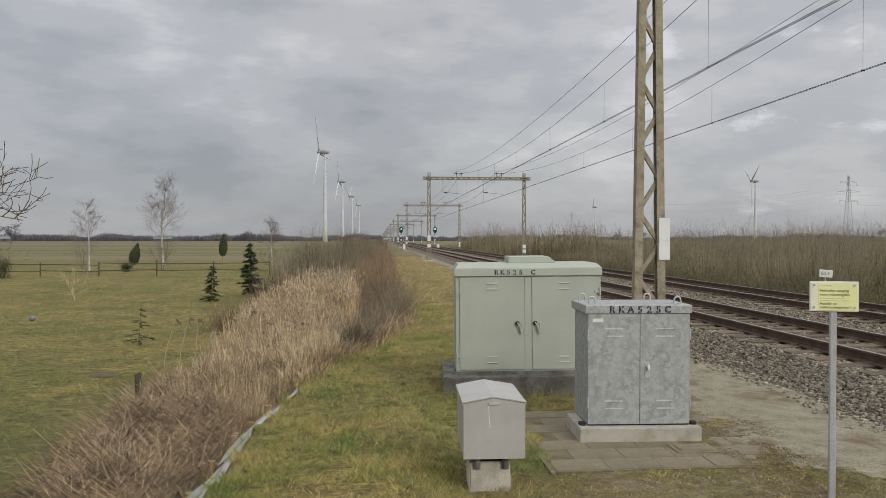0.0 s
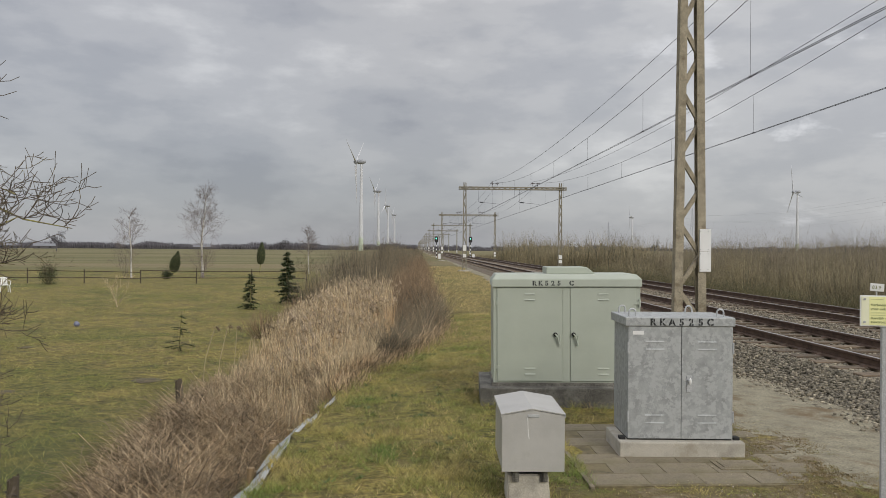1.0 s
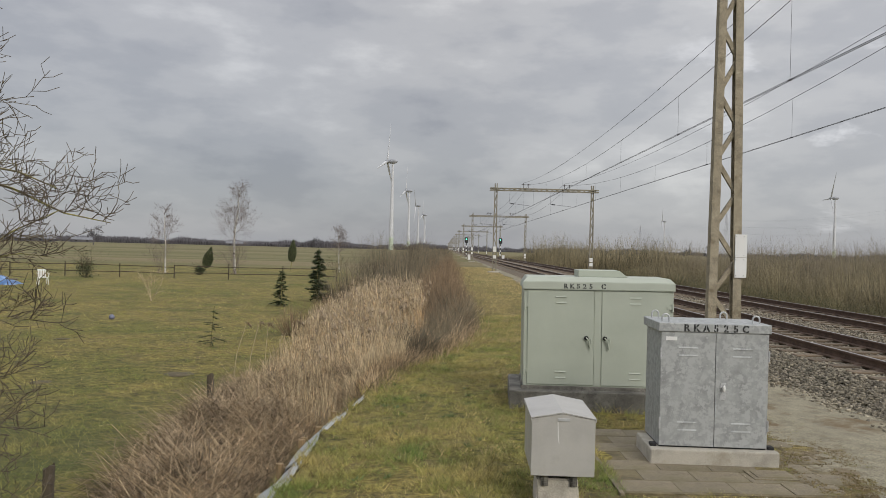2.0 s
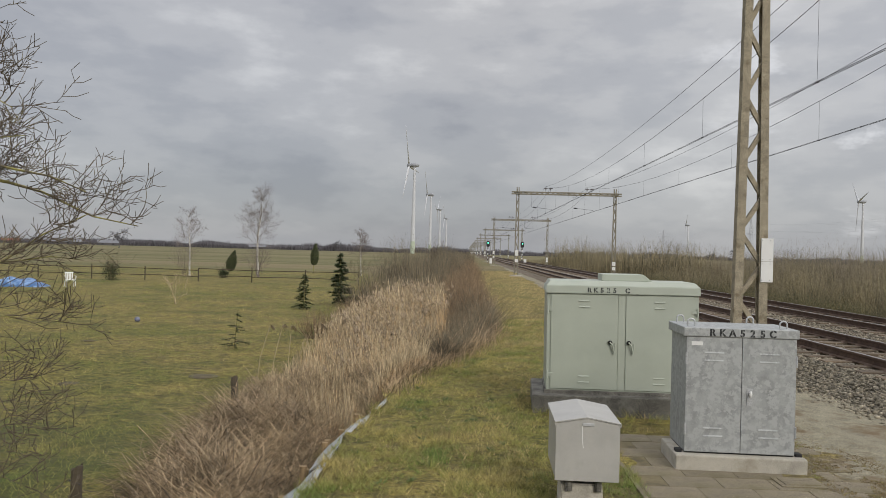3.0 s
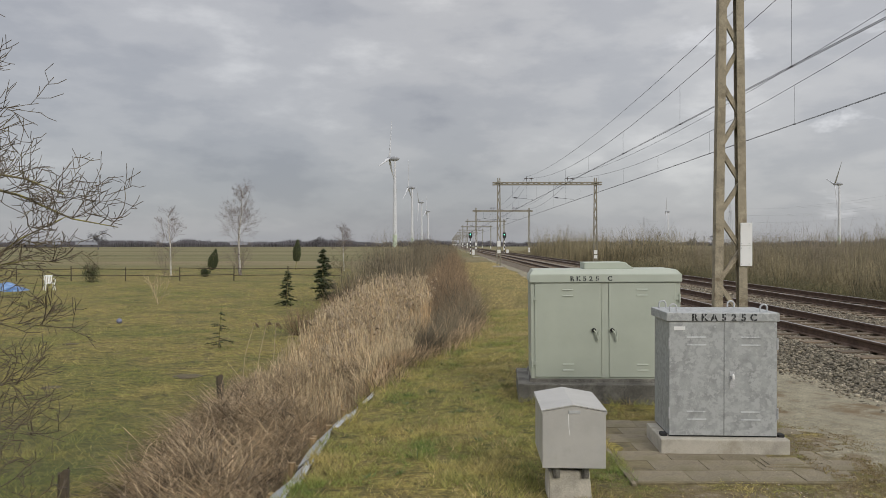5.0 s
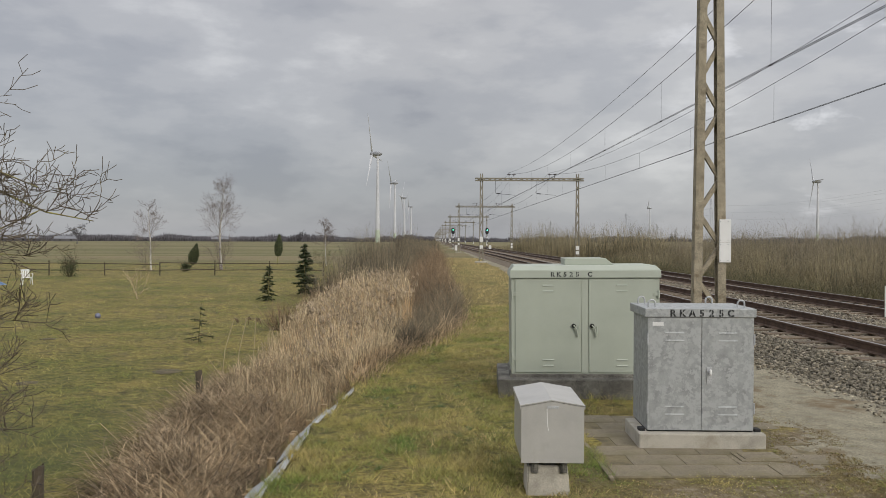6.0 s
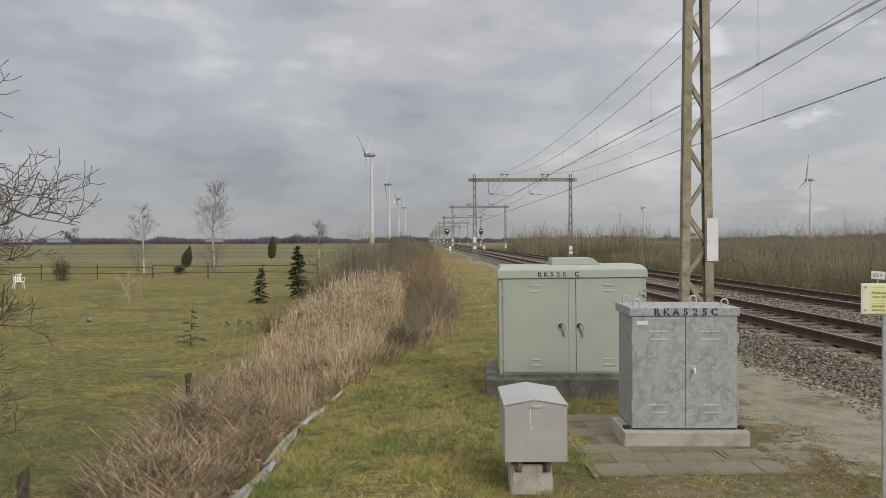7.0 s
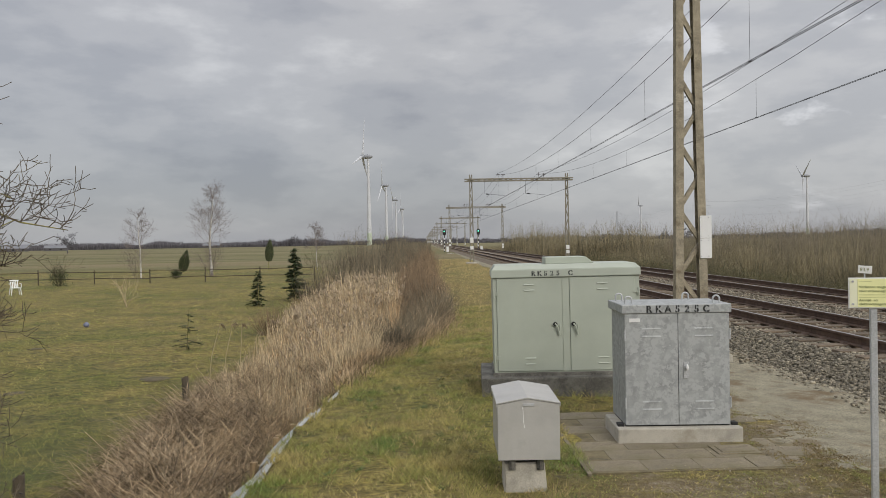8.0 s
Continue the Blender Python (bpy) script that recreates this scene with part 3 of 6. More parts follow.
def build_ballast():
    bm = bmesh.new()
    prism(bm, [(5.72, -0.04), (6.28, 0.30), (8.9, 0.31), (9.45, 0.25), (10.0, 0.31), (12.7, 0.30), (13.3, -0.04)], -60, 1600)
    bed = part("ballast_bed", bm, M["ballast_bed"], None)
    tagged(bed, "long bed of grey-brown crushed ballast stone", "ballast", kind="structure")
    rng = np.random.default_rng(5)
    iv = np.array([(-1, -1, -1), (1, -1, -1), (1, 1, -1), (-1, 1, -1), (-1, -1, 1), (1, -1, 1), (1, 1, 1), (-1, 1, 1)], float) * 0.62
    jf = np.array([(0, 3, 2), (0, 2, 1), (4, 5, 6), (4, 6, 7), (0, 1, 5), (0, 5, 4), (1, 2, 6), (1, 6, 5), (2, 3, 7), (2, 7, 6), (3, 0, 4), (3, 4, 7)])
    n1, n2, n3 = 24000, 16000, 8000
    px = np.concatenate([5.76 + np.where(rng.uniform(0, 1, n1) < 0.06, rng.normal(-0.14, 0.16, n1), rng.uniform(-0.06, 1.0, n1)), rng.uniform(6.3, 12.4, n2), rng.uniform(8.5, 10.5, n3)])
    py = np.concatenate([7 + 13 * rng.uniform(0, 1, n1) ** 1.3, 9 + 24 * rng.uniform(0, 1, n2) ** 1.2, rng.uniform(12, 40, n3)])
    top = np.interp(px, [5.5, 5.72, 6.28, 8.9, 9.45, 10, 12.7], [0.0, 0.0, 0.30, 0.31, 0.25, 0.31, 0.30])
    near_rail = np.min(np.abs(px[:, None] - np.array(RAILS)[None]), 1)
    keep = near_rail > 0.12
    px, py, top = px[keep], py[keep], top[keep]
    n = len(px)
    size = rng.uniform(0.013, 0.034, n)
    shape = (iv[None] + rng.uniform(-0.42, 0.42, (n, len(iv), 3))) * rng.uniform(0.7, 1.35, (n, 1, 3))
    a = rng.uniform(0, 6.28, n)
    ca, sa = np.cos(a)[:, None], np.sin(a)[:, None]
    rx = shape[..., 0] * ca - shape[..., 1] * sa
    ry = shape[..., 0] * sa + shape[..., 1] * ca
    v = np.stack([rx, ry, shape[..., 2] * 0.8], -1) * size[:, None, None]
    v += np.stack([px, py, top + size * rng.uniform(-0.1, 0.7, n)], -1)[:, None, :]
    f = (np.arange(n)[:, None, None] * len(iv) + jf[None]).reshape(-1, 3)
    st = raw_mesh("ballast_stones", v.reshape(-1, 3), f, M["ballast"])
    tagged(st, "loose grey-brown crushed ballast stones", "ballast stones", kind="stuff")


def rail_mesh():
    """One flat-bottomed rail, its foot at z 0, along y."""
    prof = [(-0.07, 0), (0.07, 0), (0.07, 0.012), (0.012, 0.03), (0.012, 0.112), (0.035, 0.124), (0.036, 0.15), (0.03, 0.16), (-0.03, 0.16), (-0.036, 0.15), (-0.035, 0.124), (-0.012, 0.112), (-0.012, 0.03), (-0.07, 0.012)]
    bm = bmesh.new()
    prism(bm, prof, -60, 1500)
    bm.normal_update()
    for f in bm.faces:
        if f.normal.z > 0.7 and f.calc_center_median().z > 0.158:
            f.material_index = 1
    me = bpy.data.meshes.new("rail")
    bm.to_mesh(me)
    bm.free()
    me.materials.append(M["rail"]), me.materials.append(M["rail_top"])
    return me


def build_tracks():
    me = rail_mesh()
    sl = bmesh.new()
    box(sl, -1.28, 1.28, -0.12, 0.12, -0.16, 0.0, bevel=0.012)
    sme = bpy.data.meshes.new("sleeper")
    sl.to_mesh(sme)
    sl.free()
    sme.materials.append(M["sleeper"])
    for i, (a, b) in enumerate(((RAILS[0], RAILS[1]), (RAILS[2], RAILS[3]))):
        t = thing("track", pose((a + b) / 2, 0, RAIL_TOP - 0.16), "pair of rusty rails on old sleepers in ballast", "railway track", "parallel railway tracks", "structure")
        for s in (-1, 1):
            r = new("rail", me)
            r.parent, r.matrix_basis = t, pose(s * (b - a) / 2, 0, 0)
        for k in range(150):
            o = new("sleeper", sme)
            o.parent, o.matrix_basis = t, pose(0, 5.0 + i * 4 + 0.62 * k, 0.0)
        y = 5.0 + i * 4 + 0.62 * (150 + np.arange(330))
        c = np.array([(-1.28, -0.12, -0.16), (1.28, -0.12, -0.16), (1.28, 0.12, -0.16), (-1.28, 0.12, -0.16), (-1.28, -0.12, 0), (1.28, -0.12, 0), (1.28, 0.12, 0), (-1.28, 0.12, 0)])
        v = (c[None] + np.stack([0 * y, y, 0 * y], -1)[:, None]).reshape(-1, 3)
        q = np.array([(4, 5, 6, 7), (0, 1, 5, 4), (1, 2, 6, 5), (2, 3, 7, 6), (3, 0, 4, 7)])
        far = raw_mesh("far_sleepers", v, (np.arange(len(y))[:, None, None] * 8 + q[None]).reshape(-1, 4), M["sleeper"], t)
        far["kind"] = "stuff"
        # clips and base plates beside the rails
        yy = 5.0 + i * 4 + 0.62 * np.arange(60)
        cv = np.array([(-0.13, -0.07, 0), (0.13, -0.07, 0), (0.13, 0.07, 0), (-0.13, 0.07, 0), (-0.10, -0.05, 0.03), (0.10, -0.05, 0.03), (0.10, 0.05, 0.03), (-0.10, 0.05, 0.03)])
        for s in (-1, 1):
            v = (cv[None] + np.stack([0 * yy + s * (b - a) / 2, yy, 0 * yy], -1)[:, None]).reshape(-1, 3)
            pl = raw_mesh("rail_fastenings", v, (np.arange(len(yy))[:, None, None] * 8 + q[None]).reshape(-1, 4), M["rail"], t)
            pl["kind"] = "stuff"


def build_paving():
    base = box_bm(1.58, 3.80, 6.66, 8.98, -0.05, 0.006)
    b = part("pavement", base, M["joint"], None)
    tagged(b, "small pavement of worn mossy slabs round a cabinet", "pavement", kind="structure")
    tw, td = 0.50, 0.33
    bm = bmesh.new()
    box(bm, -tw / 2 + 0.003, tw / 2 - 0.003, -td / 2 + 0.003, td / 2 - 0.003, -0.03, 0.014, bevel=0.004)
    me = bpy.data.meshes.new("slab")
    bm.to_mesh(me)
    bm.free()
    me.materials.append(M["tile"])
    rng = random.Random(3)
    for r in range(7):
        for c in range(-1, 5):
            x = 1.60 + tw * (c + 0.5 + (0.5 if r % 2 else 0.0))
            y = 6.70 + td * (r + 0.5)
            if x < 1.80 or x > 3.60 or (2.2 < x < 3.2 and 7.75 < y < 8.2):
                continue
            s = new("slab", me)
            s.parent = b
            s.matrix_basis = pose(x, y, rng.uniform(-0.006, -0.001), rng.uniform(-0.35, 0.35), rng.uniform(-0.35, 0.35), rng.uniform(-0.9, 0.9))


def kerb_and_cover():
    """A thin kerb along the slabs and a square cover let into them."""
    k = part("kerb", box_bm(1.535, 1.575, 6.62, 8.95, -0.08, 0.016, bevel=0.005), M["tile"], None)
    tagged(k, "thin concrete kerb along the slabs", "kerb", kind="structure")
    c = thing("inspection_cover", pose(3.12, 7.27, 0.0), "square concrete inspection cover let into the slabs", "cover")
    part("frame", box_bm(-0.21, 0.21, -0.15, 0.15, -0.03, 0.021, bevel=0.004), M["tile"], c)
    part("lid", box_bm(-0.165, 0.165, -0.11, 0.11, 0.0, 0.029, bevel=0.006), M["tile"], c)


build_ground()
build_path()
build_ballast()


# ---------------------------------------------------------------- cabinets, sign
def louvre(parent, x, z, y, material, w=0.17, proud=0.012):
    """Two short pressed vent slots on a door."""
    for dz in (0.0, 0.078):
        bm = bmesh.new()
        prism(bm, [(x - w / 2, z + dz), (x + w / 2, z + dz), (x + w / 2, z + dz + 0.014), (x - w / 2, z + dz + 0.014)], y - proud, y)
        for v in bm.verts:
            if v.co.y < y - 0.004 and v.co.z > z + dz + 0.007:
                v.co.y = y - 0.002
        part("vent_slot", bm, material, parent)


def hinge(parent, x, z, y, material):
    bm = bmesh.new()
    rod(bm, (x, y - 0.014, z - 0.04), (x, y - 0.014, z + 0.04), 0.011, n=8)
    box(bm, x, x + 0.05, y - 0.008, y - 0.001, z - 0.012, z + 0.012)
    part("hinge", bm, material, parent)


def stencil(text, size, pitch, parent, m, ground):
    """Stencilled characters at an even pitch, each with the narrow bridge of its stencil left unpainted."""
    for i, ch in enumerate(text):
        if ch == " ":
            continue
        at = m @ pose(i * pitch, 0, 0)
        glyph = letters(ch, size, M["grey_ink"], parent, at, "black stencilled character", "letter", align="CENTER", bold=0.0035)
        bridge = part("stencil_bridge", box_bm(-0.0028, 0.0028, -0.004, size * 0.76, 0.0009, 0.0016), ground, glyph)
        bridge.matrix_basis = pose(0, 0, 0)


def green_cabinet():
    W, D = 2.0, 1.0
    c = thing("relay_cabinet", pose(1.045, 10.227, 0.0, 0, -0.5, -4.0), "large grey-green steel relay cabinet on a dark concrete plinth", "electrical cabinet", "trackside cabinets")
    part("plinth", box_bm(-0.17, W + 0.16, -0.17, D + 0.17, -0.03, 0.245, bevel=0.012), M["dark_concrete"], c, "dark weathered concrete plinth")
    part("base_rail", box_bm(-0.01, W + 0.01, -0.01, D + 0.01, 0.24, 0.292, bevel=0.006), M["dark_concrete"], c, "dark grey base frame")
    body = part("body", box_bm(0.012, W - 0.012, 0.0, D, 0.29, 1.60, bevel=0.006), M["green_paint"], c)
    bm = bmesh.new()
    prism(bm, [(-0.035, 1.585), (D + 0.035, 1.585), (D + 0.035, 1.66), (D - 0.08, 1.75), (0.045, 1.75), (-0.03, 1.69)], -0.006, W + 0.006)
    for v in bm.verts:                                     # ends slope in towards the top
        if v.co.z > 1.72:
            v.co.y += 0.06 if v.co.y < 1 else -0.06
    for v in bm.verts:                                     # run the roof along x
        v.co = Vector((v.co.y, v.co.x, v.co.z))
    bmesh.ops.recalc_face_normals(bm, faces=bm.faces)
    bmesh.ops.bevel(bm, geom=bm.edges[:], offset=0.006, segments=2, affect="EDGES")
    roof = part("roof", bm, M["green_paint"], c)
    bm = bmesh.new()
    prism(bm, [(0.76, 1.748), (1.44, 1.748), (1.32, 1.842), (0.76, 1.842)], 0.30, 0.84)
    bmesh.ops.bevel(bm, geom=bm.edges[:], offset=0.006, segments=1, affect="EDGES")
    part("vent_cap", bm, M["green_paint"], c)
    part("centre_strip", box_bm(0.952, 1.042, -0.006, 0.0, 0.31, 1.575), M["green_paint"], c)
    for x0, x1, hx, hing in ((0.066, 0.944, 0.856, 0.025), (1.050, 1.925, 1.10, 1.975)):
        door = part("door", box_bm(x0, x1, -0.016, -0.001, 0.315, 1.572, bevel=0.004), M["green_paint"], c)
        for lz in (1.405, 0.405):
            louvre(door, (x0 + x1) / 2, lz, -0.016, M["green_paint"], 0.145)
        for z in (1.37, 0.50):
            bm = bmesh.new()
            rod(bm, (hing, -0.02, z - 0.05), (hing, -0.02, z + 0.05), 0.013, n=8)
            box(bm, min(hing, (x0 + x1) / 2) if hing < 1 else hing - 0.075, hing + 0.075 if hing < 1 else hing, -0.024, -0.014, z - 0.022, z + 0.022)
            part("hinge", bm, M["green_paint"], door)
        bm = bmesh.new()
        rod(bm, (hx - 0.01, -0.016, 0.945), (hx - 0.01, -0.045, 0.945), 0.028, n=12)
        part("lock", bm, M["dark_gap"], door, "dark round lock")
        bm = bmesh.new()
        tube(bm, [(hx - 0.015, -0.05, 0.955), (hx + 0.02, -0.055, 0.91), (hx + 0.046, -0.05, 0.80), (hx + 0.052, -0.05, 0.94)], 0.0095, 8)
        part("door_handle", bm, M["green_paint"], door, "bent grey-green metal handle")
    stencil("RK525 C", 0.086, 0.083, roof, pose(0.565, -0.0372, 1.607, 83.5, 0, 0), M["green_paint"])
    return c


def grey_cabinet():
    W, D = 1.065, 0.64
    c = thing("junction_cabinet", pose(2.166, 7.688, 0.0, 0, 0, -2.6), "mottled galvanised steel cabinet on a pale concrete plinth", "electrical cabinet", "trackside cabinets")
    bm = bmesh.new()
    box(bm, -0.102, W + 0.10, -0.10, D - 0.06, -0.03, 0.158, bevel=0.014)
    part("plinth", bm, M["concrete"], c, "pale stained concrete plinth")
    part("base_seal", box_bm(0.004, W - 0.004, 0.004, D - 0.08, 0.15, 0.172), M["dark_gap"], c)
    part("body", box_bm(0, W, 0, D, 0.168, 1.33, bevel=0.006), M["galv"], c)
    lid = part("roof", box_bm(-0.033, W + 0.020, -0.03, D + 0.03, 1.322, 1.412, bevel=0.008), M["galv"], c)
    for x0, x1 in ((-0.002, 0.538), (0.543, W - 0.002)):
        door = part("door", box_bm(x0, x1, -0.018, -0.001, 0.176, 1.318, bevel=0.003), M["galv"], c)
        lx = (x0 + x1) / 2
        louvre(door, lx, 1.08, -0.018, M["galv"], 0.19, 0.006)
        louvre(door, lx, 0.33, -0.018, M["galv"], 0.19, 0.006)
        hx = -0.002 if x0 < 0.3 else W + 0.002
        for z in (1.10, 0.40):
            part("hinge", rod_bm((hx, -0.016, z - 0.055), (hx, -0.016, z + 0.055), 0.011, n=8), M["galv_plain"], door)
        if x0 > 0.3:
            bm = bmesh.new()
            box(bm, 0.592, 0.646, -0.024, -0.018, 0.65, 0.82, bevel=0.002)
            part("lock_plate", bm, M["galv_plain"], door)
            bm = bmesh.new()
            rod(bm, (0.619, -0.024, 0.77), (0.619, -0.05, 0.77), 0.014, n=10)
            bmesh.ops.create_uvsphere(bm, u_segments=12, v_segments=8, radius=0.018, matrix=pose(0.621, -0.052, 0.768) @ Matrix.Diagonal((0.8, 0.6, 1.9, 1)))
            part("door_knob", bm, M["white"], door, "pale oval turning knob", smooth=True)
        else:
            part("plate", box_bm(0.045, 0.155, -0.022, -0.018, 1.235, 1.272), M["white"], door, "small blank white plate")
    stencil("RKA525C", 0.096, 0.097, lid, pose(0.245, -0.0315, 1.333, 90, 0, 0), M["galv"])
    for x, y in ((0.06, 0.08), (0.06, D - 0.1), (W - 0.28, D - 0.1), (W - 0.10, 0.08)):
        bm = bmesh.new()
        pts = [(x - 0.035, y, 1.41), (x - 0.035, y, 1.455)] + [(x - 0.035 * math.cos(a), y, 1.455 + 0.035 * math.sin(a)) for a in np.linspace(0.4, math.pi - 0.4, 6)] + [(x + 0.035, y, 1.455), (x + 0.035, y, 1.41)]
        tube(bm, pts, 0.009, 8)
        part("lifting_eye", bm, M["galv_plain"], lid)
    # angled feet at the corners
    for x in (-0.05, W + 0.05):
        part("foot_bracket", box_bm(x - 0.03, x + 0.03, 0.0, 0.09, 0.156, 0.188, bevel=0.004), M["dark_gap"], c)
    return c


def small_box():
    W, D = 0.512, 0.755
    c = thing("junction_box", pose(0.699, 6.177, 0.0, 0, 0, -1.8), "small grey sheet-metal box with gabled lid on a concrete post", "junction box", "trackside cabinets")
    bm = bmesh.new()
    prism(bm, [(0.05, -0.05), (0.415, -0.05), (0.39, 0.245), (0.06, 0.245)], 0.05, 0.36)
    bmesh.ops.bevel(bm, geom=bm.edges[:], offset=0.012, segments=2, affect="EDGES")
    part("post", bm, M["concrete"], c, "short tapered concrete post")
    for x in (0.10, 0.335):
        bm = bmesh.new()
        box(bm, x - 0.012, x + 0.012, 0.03, 0.42, 0.19, 0.285)
        box(bm, x - 0.012, x + 0.045, 0.03, 0.045, 0.19, 0.285)
        part("bracket", bm, M["dark_concrete"], c, "rusty steel bracket")
    part("underside", box_bm(0.02, W - 0.02, 0.03, D - 0.03, 0.272, 0.286), M["dark_gap"], c)
    bm = bmesh.new()
    prism(bm, [(0.006, 0.285), (W - 0.006, 0.285), (W - 0.006, 0.735), (W / 2, 0.785), (0.006, 0.735)], 0.008, D)
    part("body", bm, M["alu"], c)
    bm = bmesh.new()                                       # lid: two slopes with turned-down rims
    prism(bm, [(-0.008, 0.725), (0.0, 0.725), (0.0, 0.748), (W / 2 - 0.008, 0.792), (W, 0.748), (W, 0.725), (W + 0.008, 0.725), (W + 0.008, 0.755), (W / 2 - 0.008, 0.801), (-0.008, 0.755)], -0.012, D + 0.01)
    lid = part("lid", bm, M["alu"], c)
    bm = bmesh.new()
    prism(bm, [(0.0, 0.283), (W, 0.283), (W, 0.742), (W / 2 - 0.008, 0.788), (0.0, 0.742)], -0.006, 0.008)
    bmesh.ops.bevel(bm, geom=bm.edges[:], offset=0.002, segments=1, affect="EDGES")
    part("front_panel", bm, M["alu"], c)
    part("plate", box_bm(0.21, 0.305, -0.013, -0.009, 0.728, 0.752, bevel=0.002), M["galv_plain"], lid, "small blank name plate")
    # a pale scratch down the front
    bm = bmesh.new()
    for z0, z1, x0, x1 in ((0.60, 0.725, 0.209, 0.214), (0.55, 0.60, 0.214, 0.222)):
        bar(bm, (x0, -0.007, z1), (x1, -0.007, z0), 0.006, 0.003)
    part("drip_mark", bm, M["white"], c, "pale drip mark")
    return c


def warning_sign():
    s = thing("warning_sign", pose(3.254, 5.173, 0.0, 0, 0, -13.6), "pale yellow no-entry warning sign on a galvanised post", "sign")
    bm = bmesh.new()
    box(bm, -0.023, 0.023, 0.0, 0.03, -0.1, 1.77, bevel=0.006)
    part("post", bm, M["galv_plain"], s, "galvanised steel post")
    panel = part("panel", box_bm(-0.165, 0.165, -0.010, 0.0, 1.577, 1.792, bevel=0.002), M["white"], s, "white-rimmed sign panel")
    part("yellow_face", box_bm(-0.107, 0.157, -0.0125, -0.010, 1.585, 1.784), M["yellow"], panel, "pale yellow printed face")
    part("pale_face", box_bm(-0.157, -0.109, -0.0125, -0.010, 1.585, 1.784), M["sign_pale"], panel)
    for i, (text, z) in enumerate((("Verboden toegang", 1.719), ("voor onbevoegden", 1.691), ("Aanrijd- en", 1.627), ("elektrocutiegevaar !", 1.600))):
        letters(text, 0.0262, M["sign_text"], panel, pose(-0.098, -0.0135, z, 90, 0, 0), "dark green-grey sign lettering", bold=0.0002)
    for z, w in ((1.669, 0.17), (1.652, 0.19), (1.762, 0.08)):
        part("print_bar", box_bm(-0.098, -0.098 + w, -0.0133, -0.0125, z, z + 0.006), M["sign_faint"], panel, "faint unreadable line of print")
    for x in (-0.138, 0.135):
        for z in (1.607, 1.766):
            part("bolt", rod_bm((x, -0.0125, z), (x, -0.018, z), 0.008, n=10), M["galv_plain"], panel)
    plate = part("number_plate", box_bm(-0.045, 0.045, -0.004, 0.004, -0.027, 0.027, bevel=0.003), M["white"], s, "small white distance plate")
    plate.matrix_basis = pose(-0.055, -0.003, 1.848, 0, 4, 0)
    part("plate_stem", box_bm(-0.060, -0.052, 0.0, 0.006, 1.76, 1.839), M["galv_plain"], s)
    letters("83.9", 0.034, M["sign_text"], plate, pose(-0.034, -0.0048, -0.011, 90, 0, 0), "grey numerals")
    return s


def mast_parts(owner, H, near):
    """A tapering two-legged lattice mast, at the owner's foot."""
    def half(z):
        return 0.222 - 0.013 * z if near else 0.165 - 0.009 * z
    for s in (-1, 1):
        bm = bmesh.new()
        a, b = half(0) * s, half(H) * s
        w = 0.145 if near else 0.095
        outline = [(-w / 2, -0.075), (w / 2, -0.075), (w / 2, 0.075), (-w / 2, 0.075), (-w / 2, 0.06), (w / 2 - 0.012, 0.06), (w / 2 - 0.012, -0.06), (-w / 2, -0.06)]
        lo = [bm.verts.new((a + x * s, y, 0)) for x, y in outline]           # an open channel, its web outside
        hi = [bm.verts.new((b + x * s * 0.85, y, H)) for x, y in outline]
        for i in range(8):
            bm.faces.new((lo[i], lo[(i + 1) % 8], hi[(i + 1) % 8], hi[i]))
        bm.faces.new(lo), bm.faces.new(hi)
        bmesh.ops.recalc_face_normals(bm, faces=bm.faces)
        part("leg", bm, M["mast"] if near else M["mast_far"], owner)
    z, s, step = 0.30, -1, 0.57
    while z + step < H:
        bm = bmesh.new()
        bar(bm, (half(z) * s, 0, z), (-half(z + step) * s, 0, z + step), 0.075, 0.055 if near else 0.12)
        part("brace", bm, M["mast"] if near else M["mast_far"], owner)
        z, s = z + step, -s
        if not near:
            step = 0.8


